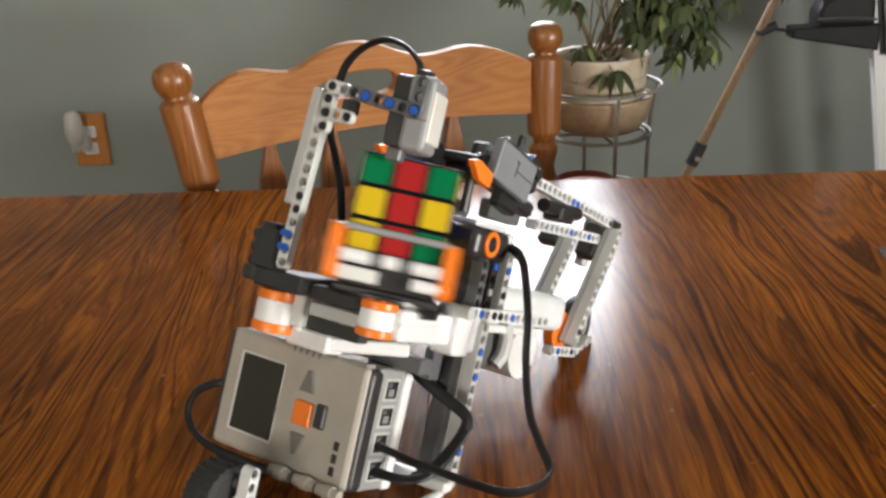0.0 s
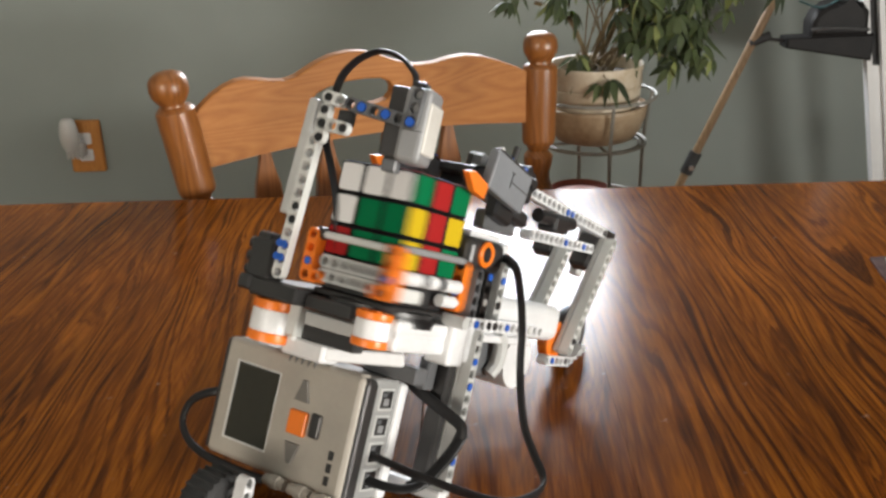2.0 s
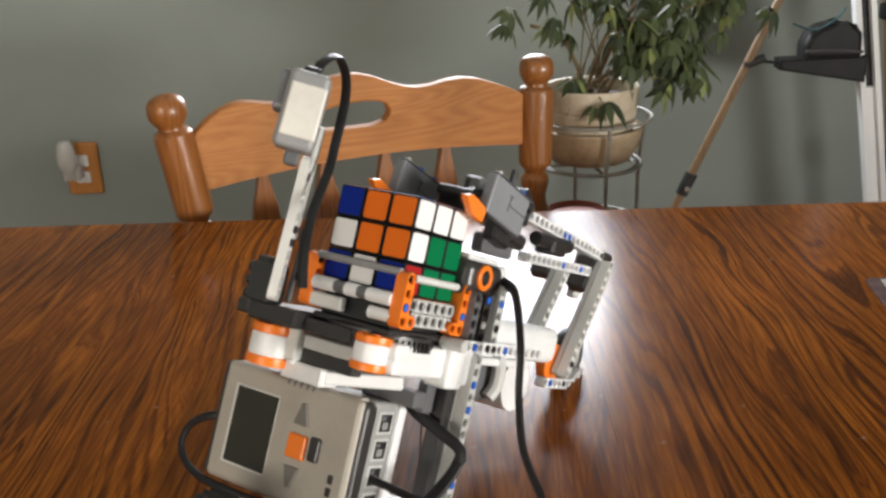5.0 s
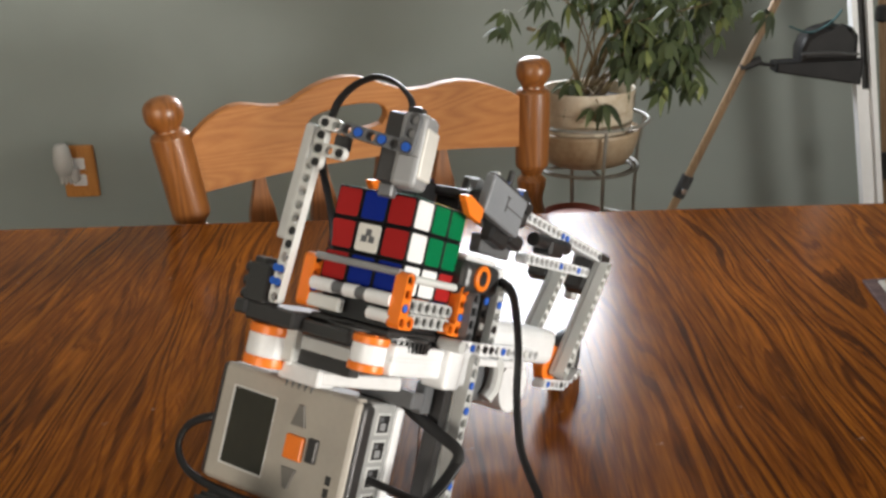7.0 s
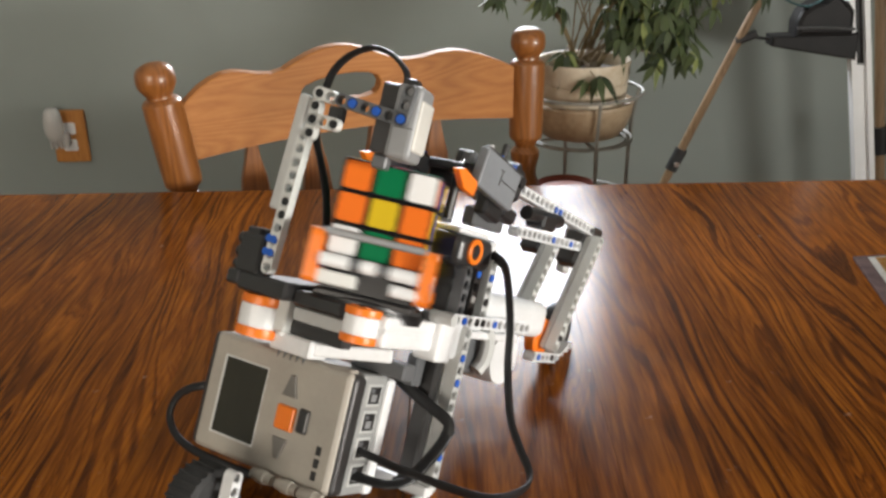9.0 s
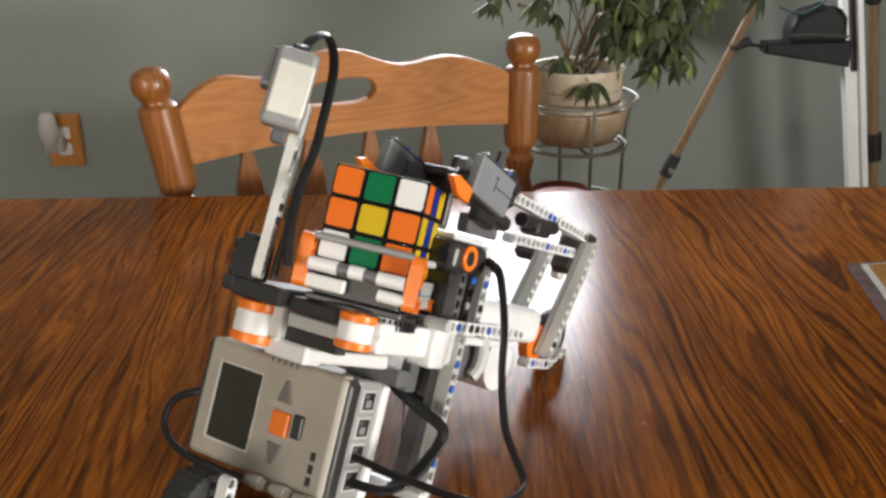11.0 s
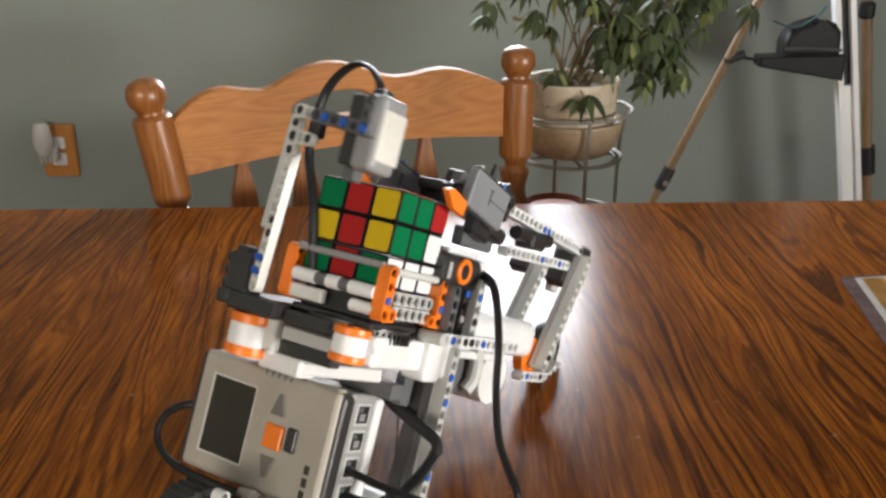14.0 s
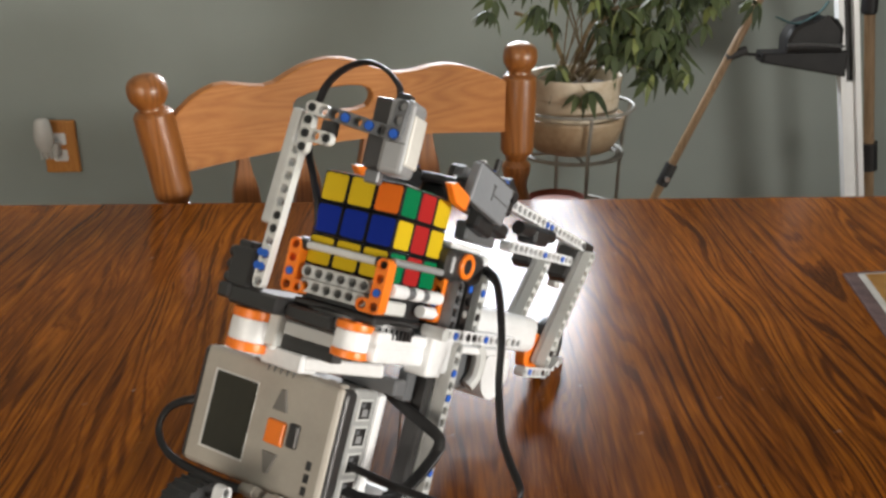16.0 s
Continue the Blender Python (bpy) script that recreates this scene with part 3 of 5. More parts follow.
def build_plant():
    stand = holder("plant_stand", pose(POT_X, POT_Y, 0), "grey wire plant stand with two rings", "plant stand")
    for z, r, nm in ((POT_BASE - 0.004, 0.085, "lower_ring"), (POT_BASE + 0.075, 0.1, "upper_ring")):
        pts = [(r * math.cos(a), r * math.sin(a), z) for a in [2 * math.pi * i / 24 for i in range(25)]]
        part(nm, Mesh().sweep(pts, 0.003, seg=8, steps=2), M_WIRE, stand)
    part("base_ring", Mesh().sweep([(0.075 * math.cos(a), 0.075 * math.sin(a), POT_BASE - 0.006) for a in [2 * math.pi * i / 24 for i in range(25)]], 0.0025, seg=8, steps=2), M_WIRE, stand)
    part("shelf_ring", Mesh().sweep([(0.084 * math.cos(a), 0.084 * math.sin(a), 0.573) for a in [2 * math.pi * i / 24 for i in range(25)]], 0.0028, seg=8, steps=2), M_WIRE, stand)
    for y in (-0.03, 0.0, 0.03):
        part("shelf_wire", Mesh().rod((-0.08, y, 0.575), (0.08, y, 0.575), 0.002, 8), M_WIRE, stand)
    for k in range(4):
        a = radians(-80 + 90 * k)
        c, s = math.cos(a), math.sin(a)
        part("leg", Mesh().sweep([(0.1 * c, 0.1 * s, POT_BASE + 0.075), (0.087 * c, 0.087 * s, POT_BASE), (0.084 * c, 0.084 * s, POT_BASE - 0.15), (0.09 * c, 0.09 * s, 0.3), (0.13 * c, 0.13 * s, 0.003)], 0.0032, seg=8), M_WIRE, stand)
        part("crossbar", Mesh().rod((0, 0, POT_BASE - 0.006), (0.086 * c, 0.086 * s, POT_BASE - 0.006), 0.0025, 8), M_WIRE, stand)
    pot = holder("plant_pot", pose(POT_X, POT_Y, POT_BASE), "cream glazed ceramic pot with brown banding", "pot")
    bowl = [(0.052, 0), (0.064, 0.004), (0.076, 0.02), (0.083, 0.04), (0.086, 0.056), (0.0855, 0.06), (0.082, 0.061), (0.08, 0.056), (0.066, 0.05)]
    band = [(0.064, 0.05), (0.0705, 0.056), (0.072, 0.064), (0.071, 0.067), (0.073, 0.07), (0.0745, 0.088), (0.0735, 0.091), (0.0755, 0.094), (0.077, 0.115), (0.0785, 0.124), (0.0775, 0.127), (0.074, 0.126), (0.071, 0.112), (0.066, 0.104)]
    part("bowl", Mesh().lathe(bowl, Matrix.Identity(4), 48), M_POTLOW, pot, "stained tan lower bowl")
    part("upper_band", Mesh().lathe(band, Matrix.Identity(4), 48), M_POT, pot, "cream glazed upper band")
    part("soil", Mesh().lathe([(0.069, 0.1), (0.069, 0.107), (0.04, 0.111), (0.002, 0.112)], Matrix.Identity(4), 32), M_SOIL, pot)
    plant = holder("umbrella_plant", pose(POT_X, POT_Y, POT_BASE + 0.108), "leafy umbrella plant with drooping palmate leaves", "plant")
    rng = random.Random(11)
    crown = Mesh()
    # stems: from the soil out to where leaf whorls hang
    tips = [(-0.1, -0.02, 0.12), (-0.085, 0.03, 0.19), (-0.05, -0.03, 0.17), (-0.015, -0.05, 0.14), (0.025, -0.05, 0.115), (0.04, -0.03, 0.085), (0.06, -0.04, 0.13), (0.08, -0.05, 0.07),
            (0.1, -0.04, 0.1), (0.11, -0.03, 0.03), (0.14, -0.02, 0.07), (0.13, -0.04, 0.135), (0.165, 0.0, 0.1), (0.19, -0.02, 0.15), (0.2, 0.0, 0.14), (0.05, 0.04, 0.17), (0.0, 0.03, 0.2),
            (0.1, 0.04, 0.18), (0.16, 0.03, 0.2), (0.22, 0.02, 0.19), (0.12, 0.05, 0.06), (0.005, -0.085, 0.01), (-0.035, -0.055, 0.04), (0.25, 0.03, 0.16), (0.14, -0.03, 0.05), (0.09, -0.06, 0.135), (0.2, 0.0, 0.17)]
    for k, (x, y, z) in enumerate(tips):
        b = (rng.uniform(-0.03, 0.03), rng.uniform(-0.03, 0.03), -0.002)
        midp = (x * 0.45 + b[0] * 0.5, y * 0.45 + b[1] * 0.5, z * 0.62 + 0.02)
        part("stem", Mesh().sweep([b, midp, (x, y, z)], 0.0012 if k % 6 else 0.0036, seg=6, steps=5), M_STEM, plant)
        for w in range(2 if z < 0.05 else 3 if x < 0.03 else 6):
            spread = 0.01 if z < 0.05 else 0.04
            c = Vector((x + rng.uniform(-spread, spread), y + rng.uniform(-spread, spread), z + rng.uniform(-spread, spread) * 0.8))
            n = rng.choice((6, 7, 8))
            turn, tip = rng.uniform(0, 6.28), Vector((rng.uniform(-0.5, 0.5), rng.uniform(-0.9, 0.2), 1)).normalized()
            q = tip.to_track_quat("Z", "Y")
            for i in range(n):
                a = turn + 6.28 * i / n * 0.92
                d = (q @ Vector((math.cos(a), math.sin(a), -0.35)) + Vector((0, 0, -0.45))).normalized()
                leaflet(crown.bm, c + d * 0.006, d, tip, rng.uniform(0.018, 0.036), rng.uniform(0.004, 0.0068), rng.uniform(0.2, 0.8))
    part("leaves", crown, M_LEAF, plant, "glossy dark green leaflets in fans")["kind"] = "stuff"


build_plant()


def build_dish():
    dish = thing("clay_dish", Mesh().lathe([(0.03, 0), (0.048, 0.004), (0.052, 0.016), (0.05, 0.017), (0.045, 0.008), (0.004, 0.006)], Matrix.Identity(4), 36), mottled(mat("red_clay", (0.2, 0.045, 0.025), 0.6), 20, (0.15, 0.03, 0.018), (0.24, 0.06, 0.03)),
                 "dark red clay dish on the plant stand's lower shelf", "dish", m=pose(POT_X - 0.022, POT_Y, 0.577))
    return dish


build_dish()

# ---- tripod with its gear, and the white frame ----
M_TRIPOD = oak("tripod_wood", (0.17, 0.1, 0.05), (0.23, 0.145, 0.075), (0.28, 0.18, 0.1), 2, 0.1, 40, 0.5)
M_SCOPE = mottled(mat("matt_black_metal", (0.01, 0.01, 0.011), 0.5, 0.0, 0.25), 30, (0.007, 0.007, 0.008), (0.016, 0.015, 0.015))
M_ALU = mottled(mat("white_aluminium", (0.84, 0.85, 0.86), 0.35), 8, (0.8, 0.81, 0.82), (0.88, 0.89, 0.9))


def build_tripod():
    tri = holder("wooden_tripod", pose(0.79, 1.47, 0), "wooden tripod with black clamps and a dark scope cradle", "tripod")
    a, b = Vector((-0.518, -0.04, 0.0)), Vector((0.011, -0.04, 1.2))
    d = (b - a)
    def at(z):
        return a + d * ((z - a.z) / d.z)
    part("leg", Mesh().rod(at(0.0), at(1.05), 0.0085, 16), M_TRIPOD, tri)
    part("clamp", Mesh().rod(at(0.495), at(0.54), 0.013, 14), M_RUBBER, tri)
    part("clamp_screw", Mesh().rod(at(0.512) + Vector((0, -0.022, 0)), at(0.512), 0.006, 12), M_STEEL, tri)
    j = at(0.772)
    part("hinge", Mesh().rod(j + Vector((-0.01, 0, -0.012)), j + Vector((0.03, -0.002, 0.004)), 0.009, 10), M_BLACK, tri)
    part("brace", Mesh().rod(j, (-0.09, -0.04, 0.76), 0.0035, 8), M_BLACK, tri)
    part("cradle", Mesh().prism([(-0.12, 0.772), (0.05, 0.776), (0.05, 0.722), (-0.12, 0.752)], -0.03, 0.02, Matrix(((1, 0, 0, 0), (0, 0, -1, -0.04), (0, 1, 0, 0), (0, 0, 0, 1))), 0.004), M_SCOPE, tri)
    upright = Matrix(((1, 0, 0, 0), (0, 0, -1, -0.04), (0, 1, 0, 0), (0, 0, 0, 1)))
    shell = [(-0.078, 0.772), (-0.079, 0.8), (-0.07, 0.822), (-0.05, 0.836), (-0.03, 0.842), (-0.005, 0.836), (0.02, 0.838), (0.034, 0.82), (0.036, 0.772)]
    part("scope_body", Mesh().prism(shell, -0.03, 0.03, upright, 0.011), M_SCOPE, tri, "rounded black scope body")
    part("scope_rim", Mesh().sweep([(-0.078, -0.072, 0.79), (-0.04, -0.075, 0.792), (0.0, -0.075, 0.79), (0.034, -0.072, 0.786)], 0.003, seg=8), M_DGM, tri)
    part("strap", Mesh().sweep([(-0.1, -0.05, 0.842), (-0.06, -0.06, 0.83), (-0.02, -0.06, 0.85), (0.0, -0.05, 0.87)], 0.004, 0.002, 8), mat("teal_webbing", (0.03, 0.08, 0.085), 0.8), tri)
    part("rear_leg", Mesh().rod((0.245, 0.06, 0.0), (0.085, 0.02, 1.05), 0.011, 16), M_TRIPOD, tri)
    part("rear_clamp", Mesh().rod((0.1688, 0.041, 0.5), (0.1597, 0.039, 0.56), 0.018, 14), M_BLACK, tri)
    part("rear_knob", Mesh().lathe([(0.012, 0), (0.016, 0.004), (0.016, 0.03), (0.01, 0.034)], pose(0.112, 0.02, 0.835), 16), M_SCOPE, tri)
    rail = holder("white_frame", pose(0.0, 1.43, 0), "white aluminium two-rail upright with a flat insert", "frame")
    lo, hi = Vector((0.959, 0, 0)), Vector((0.768, 0, 1.15))
    dx = (hi - lo)
    for off, w, nm in ((0.0, 0.007, "rail"), (0.03, 0.007, "rail")):
        sh = Matrix(((1, 0, dx.x / dx.z, lo.x + off), (0, 1, 0, 0), (0, 0, 1, 0), (0, 0, 0, 1)))
        m = Mesh().box((-w / 2 - 0.002, -0.012, 0), (w / 2 + 0.002, 0.012, 1.15), 0.0, sh)
        part(nm, m, M_ALU, rail)
    sh = Matrix(((1, 0, dx.x / dx.z, lo.x + 0.0148), (0, 1, 0, 0), (0, 0, 1, 0), (0, 0, 0, 1)))
    part("insert", Mesh().box((-0.0096, -0.004, 0), (0.0096, 0.008, 0.71), 0.0, sh), M_ALU, rail)
    # black strip stands for the dark gap between the rails
    part("gap_strip", Mesh().box((-0.0096, 0.002, 0.712), (0.0096, 0.008, 1.15), 0.0, sh), M_RUBBER, rail)


build_tripod()

# ---- place mat ----
M_MAT = mottled(mat("woven_purple_brown_mat", (0.12, 0.065, 0.06), 0.9), 60, (0.08, 0.042, 0.042), (0.17, 0.1, 0.09), 5, 0.7, 900)
M_CLOTH = mottled(mat("off_white_weave", (0.6, 0.58, 0.53), 0.9), 60, (0.5, 0.48, 0.44), (0.66, 0.64, 0.6), 4, 0.5, 900)
M_STRAW = mottled(mat("straw_weave", (0.42, 0.22, 0.06), 0.85), 60, (0.34, 0.17, 0.045), (0.5, 0.28, 0.08), 4, 0.5, 800)


def build_mat():
    pm = holder("place_mat", pose(0.0, 0.0, TABLE_Z), "woven place mat with purple-brown border and striped centre", "place mat")
    o = [(0.419, 0.322), (0.80, 0.365), (0.80, 0.0), (0.383, 0.0)]
    part("border", Mesh().prism(o, 0.0005, 0.0035, Matrix.Identity(4), 0.001), M_MAT, pm)
    inner = [(0.4315, 0.3165), (0.79, 0.357), (0.79, 0.008), (0.397, 0.008)]
    part("centre_cloth", Mesh().prism(inner, 0.003, 0.0046, Matrix.Identity(4), 0.0005), M_CLOTH, pm, "off-white woven centre")
    for k in range(52):
        y = 0.311 - 0.0056 * k
        x0 = 0.437 - (0.311 - y) * 0.11
        part("straw", Mesh().rod((x0, y, 0.0046), (x0 + 0.021, y + 0.0024, 0.0046), 0.0017, 6), M_STRAW, pm)


build_mat()

# ---- the cube-turning robot, built in millimetres about the cube's top centre ----
RB = Matrix.Translation((0, 0, 0.948)) @ Matrix.Rotation(radians(-33.7), 4, "Z") @ Matrix.Rotation(radians(-26), 4, "X")
BASE = Vector((0, 0, -200))
robot = holder("cube_turning_robot", RB @ Matrix.Translation(BASE * S), "tilted cube-turning robot of grey and white plastic beams, motors and cables", "toy robot")
PIVOT = {}
# local axes (x, y, z) of a beam laid along a robot axis, with its holes along another
ALONG = {"X": Vector((1, 0, 0)), "Y": Vector((0, 1, 0)), "Z": Vector((0, 0, 1))}


def lay(start, along, holes):
    x, z = ALONG[along], ALONG[holes]
    y = z.cross(x)
    m = Matrix((x, y, z)).transposed().to_4x4()
    return Matrix.Translation(start) @ m


def rp(name, mesh, material, parent=None, label="", pivot=None):
    """A part of the robot (pivot: about which it turns), or a piece of such a part."""
    if parent is None or parent is robot:
        pv = Vector(pivot) if pivot is not None else Vector(BASE)
        ob = part(name, mesh, material, robot, label, True, tuple(pv))
        ob.location = (pv - BASE) * S
    else:
        pv = PIVOT[parent.name]
        ob = part(name, mesh, material, parent, label, True, tuple(pv))
    PIVOT[ob.name] = pv
    return ob


def beam(n, start, along, holes, material=None, parent=None, name="beam", pins=(), axis_back=False):
    """A technic beam with pins: (hole, material) pushed into its holes."""
    ob = rp(name, Mesh().beam(n, lay(start, along, holes)), material or M_LBG, parent)
    step, h = ALONG[along] * 8, ALONG[holes]
    for k, mt in pins:
        c = Vector(start) + step * k
        me = Mesh().rod(c - h * 4.3, c + h * 4.3, 2.35, 12)
        if parent is None or parent is robot:
            rp("pin", me, mt, ob)
        else:
            rp("pin", me, mt, parent)
    return ob


# programmable brick
M_BUTTON = plastic("taupe_button_plastic", (0.17, 0.16, 0.145))
M_SIDE = plastic("side_grey_plastic", (0.33, 0.335, 0.33))
BX, BY, BZ = -99.4, -14.3, -121.9


def build_brick():
    low = BZ - 75
    front = rp("control_brick", Mesh().box((BX + 0.5, BY, low), (BX + 110.5, BY + 6, BZ - 0.5), 3.4, None, 4).box((BX + 6, BY + 3, low + 2), (BX + 106, BY + 13, BZ + 0.2), 1), M_CASE, None, "warm grey control brick with display and buttons")
    rp("side_band", Mesh().box((BX - 4.2, BY + 2.2, low), (BX + 112.4, BY + 16, BZ - 1.5), 3.5, None, 3), M_DBG, front)
    rp("case_middle", Mesh().box((BX + 0.6, BY + 11, low), (BX + 112.2, BY + 36, BZ - 0.5), 2.2, None, 2), M_SIDE, front)
    rp("battery_cover", Mesh().box((BX + 2, BY + 36, low - 1), (BX + 113.5, BY + 45, BZ - 3), 3, None, 2), M_WHITE, front)
    rp("display_frame", Mesh().box((BX + 11, BY - 0.6, BZ - 64), (BX + 49.5, BY + 2, BZ - 12.5), 1.2), M_SOCKET, front)
    rp("display", Mesh().box((BX + 14, BY - 1.0, BZ - 62), (BX + 48.5, BY + 2, BZ - 14), 0.5), M_SCREEN, front)
    rp("enter_button", Mesh().box((BX + 62.5, BY - 2.2, BZ - 46), (BX + 77, BY + 2, BZ - 31), 1.4, None, 2), M_ORANGE, front)
    rp("exit_button", Mesh().box((BX + 79, BY - 1.8, BZ - 44.5), (BX + 87.5, BY + 2, BZ - 29.5), 1.6, None, 2), M_DBG, front)
    fl = Matrix(((1, 0, 0, 0), (0, 0, 1, 0), (0, 1, 0, 0), (0, 0, 0, 1)))
    for z0, z1 in ((-25.5, -12.5), (-51, -63.5)):
        o = [(BX + 63.5, BZ + z0), (BX + 75, BZ + z0), (BX + 71, BZ + z1), (BX + 67.5, BZ + z1)]
        rp("arrow_button", Mesh().prism(o, BY - 1.6, BY + 2, fl, 0.6), M_BUTTON, front)
    # product lettering stands as plain bars
    for k in range(3):
        rp("lettering_bar", Mesh().box((BX + 97, BY - 0.25, BZ - 68 + 7.5 * k), (BX + 101, BY + 1, BZ - 62.5 + 7.5 * k), 0.2), M_DBG, front)
    for k in range(5):
        rp("speaker_slot", Mesh().box((BX + 52 + 5 * k, BY - 0.1, BZ - 4.5), (BX + 53.2 + 5 * k, BY + 5, BZ + 0.15), 0.1), M_MID, front)
    for k in range(4):
        z = BZ - 13 - 16.4 * k
        sock = rp("port", Mesh().box((BX + 109, BY + 16.6, z - 6.8), (BX + 113.0, BY + 31, z + 6.8), 0.4), M_LBG, front)
        rp("port_hollow", Mesh().box((BX + 110, BY + 18, z - 5.4), (BX + 113.2, BY + 29.5, z + 5.4), 0.3), M_BLACK, front)
        rp("port_contacts", Mesh().box((BX + 110.5, BY + 20.5, z - 3.8), (BX + 113.5, BY + 26, z + 0.6), 0.2), M_SHELL, front)
        rp("port_latch", Mesh().box((BX + 110, BY + 19, z + 1.6), (BX + 113.4, BY + 23, z + 4.2), 0.2), M_MID, front)
    for z in (-14, -30, -46, -60):
        rp("output_port", Mesh().box((BX - 2.6, BY + 13, BZ + z - 5), (BX + 2, BY + 26, BZ + z + 5), 0.5), M_BLACK, front)
    return front


build_brick()


def motor_head(c, r, z0, z1, label=""):
    """Hub of a servo motor: grey drum between two orange discs, axis along Z."""
    h = (z1 - z0)
    drum = rp("motor_drum", Mesh().lathe([(r * 0.97, z0 + h * 0.24), (r, z0 + h * 0.28), (r, z1 - h * 0.28), (r * 0.97, z1 - h * 0.24)], Matrix.Translation((c[0], c[1], 0)), 36), M_WHITE, None, label)
    for a, b in ((z0, z0 + h * 0.25), (z1 - h * 0.25, z1)):
        me = Mesh().lathe([(r * 0.86, a), (r * 1.03, a + 0.6), (r * 1.05, (a + b) / 2), (r * 1.03, b - 0.6), (r * 0.86, b)], Matrix.Translation((c[0], c[1], 0)), 36)
        for k in range(4):
            t = radians(45 + 90 * k)
            me.rod((c[0] + r * 0.55 * math.cos(t), c[1] + r * 0.55 * math.sin(t), b - 0.5), (c[0] + r * 0.55 * math.cos(t), c[1] + r * 0.55 * math.sin(t), b + 0.5), 2.6, 10)
        rp("orange_hub", me, M_ORANGE, drum)
    return drum


motor_head((17, -26), 10.6, -103, -82)
motor_head((-57, -26), 13, -117, -91)
# bodies of the two lower motors
rp("motor_body", Mesh().box((4, -24, -102.5), (33, 44, -93.4), 2.2, None, 2).box((4.4, -24, -94), (32.6, 44, -92), 0.2).box((4, -24, -92.6), (33, 44, -84), 2.2, None, 2).box((8, 40, -106), (36, 58, -80), 3, None, 2), M_WHITE, None, "white servo motor casing")
rp("motor_body", Mesh().box((-72, -20, -112), (-45, 46, -94), 4, None, 2), M_WHITE)
rp("motor_block", Mesh().box((20, 28, -108), (38, 46, -78), 2, None, 2), M_WHITE)
rp("gear_housing", Mesh().box((-66, -44, -90), (-28, 12, -79), 1.5).box((-28, -36, -91), (8, 30, -82), 1.5), M_DBG, None, "dark grey gear housing")
rp("housing_rail", Mesh().box((-74, -46, -88), (-64, -20, -79), 1.5), M_DBG)
rp("turntable_base", Mesh().lathe([(28, -90), (31, -89), (31, -83), (28, -81)], Matrix.Identity(4), 40), M_BLACK, None, "black turntable gear under the cube")
rp("spacer_block", Mesh().box((-47, -25, -121), (-15, -8, -110), 1.2), M_WHITE)
rp("spacer_column", Mesh().box((-45, -28, -110), (-36, -18, -90), 1).rod((-40, -24, -112), (-40, -24, -84), 3, 12), M_SOCKET)
rp("spacer_beam", Mesh().box((-35, -24, -101), (4, -16, -93), 0.8), M_LBG)
rp("dark_spacer", Mesh().box((-36, -22, -110), (4, -12, -101), 0.8), M_DBG)
swing = Matrix.Translation((-15, -22, -115)) @ Matrix.Rotation(radians(40), 4, "Z") @ Matrix.Rotation(radians(-7), 4, "Y")
rp("white_plate", Mesh().box((0, 0, -4), (47, 17, 4), 1, swing), M_WHITE)
for x in (-10, 0):
    rp("bushing", Mesh().lathe([(3.4, -109), (2.6, -108), (2.6, -103), (3.7, -102), (3.7, -100.5), (2.5, -100)], Matrix.Translation((x - 10, -18, 0)), 18), M_WHITE)
rp("under_beam", Mesh().box((-10, 10, -122), (30, 22, -112), 1), M_MID)
rp("under_beam", Mesh().box((17, 30, -126), (25, 40, -106), 1), M_MID)

# legs and base frame
beam(14, (36, 58, -192), "Z", "X", M_LBG, pins=((11, M_BLUE), (9, M_BLUE), (3, M_BLUE)), name="leg_beam")
beam(14, (-36, 58, -192), "Z", "X", M_LBG, name="leg_beam")
rp("leg_panel", Mesh().box((20, 44, -186), (31, 52, -96), 1), M_DBG)
rp("leg_side", Mesh().box((22, 54, -190), (32, 61, -96), 1), M_LBG)
rp("foot_rail", Mesh().box((-40, 50, -194), (40, 60, -187), 1), M_WHITE)
beam(9, (36, -6, -212), "Y", "X", M_WHITE, name="base_beam", pins=((4, M_BLUE), (6, M_BLUE)))
rp("base_strut", Mesh().rod((36, 52, -196), (36, 4, -206), 3.6, 12), M_WHITE)

# upper frame, platform, rear motor
beam(14, (39, 28, -80), "Y", "X", M_WHITE, pins=((2, M_BLUE), (4, M_BLACK), (5, M_BLACK), (7, M_BLUE), (10, M_BLUE), (11, M_SOCKET)), name="long_beam")
beam(14, (-36, 38, -80), "Y", "X", M_WHITE, name="long_beam")
rp("axle_end", Mesh().rod((30, 26, -80), (46, 26, -80), 3.9, 16), M_LBG)
rp("white_platform", Mesh().box((-34, 30, -92), (34, 140, -87), 1), M_WHITE)
for y, h, mt in ((38, 4, M_MID), (50, 4, M_DBG)):
    beam(h, (38, y, -74), "Z", "X", mt, name="upright_beam", pins=((1, M_LBG), (3, M_BLUE)) if mt is M_DBG else ())
beam(5, (36, 71, -75), "Z", "X", M_LBG, name="upright_beam", pins=((3, M_BLUE), (1, M_BLACK)))
rp("upright_side", Mesh().box((18, 64, -78), (32, 74, -40), 1), M_LBG)
rp("upright_side", Mesh().box((14, 36, -78), (33, 60, -46), 1), M_DBG)
eye = rp("distance_sensor", Mesh().box((4, 27, -48), (38, 70, -28), 5, None, 3), M_DBG, None, "dark grey sensor block with an orange ring")
rp("sensor_tail", Mesh().box((6, 68, -47), (36, 79, -27), 4, None, 2), M_WHITE, eye)
rp("orange_ring", Mesh().lathe([(7.4, 0), (8.2, 0.6), (8.2, 2.2), (7.2, 3), (5, 2.6), (4.6, 1)], Matrix.Translation((37.5, 44, -37)) @ Matrix.Rotation(radians(90), 4, "Y"), 32), M_ORANGE, eye)
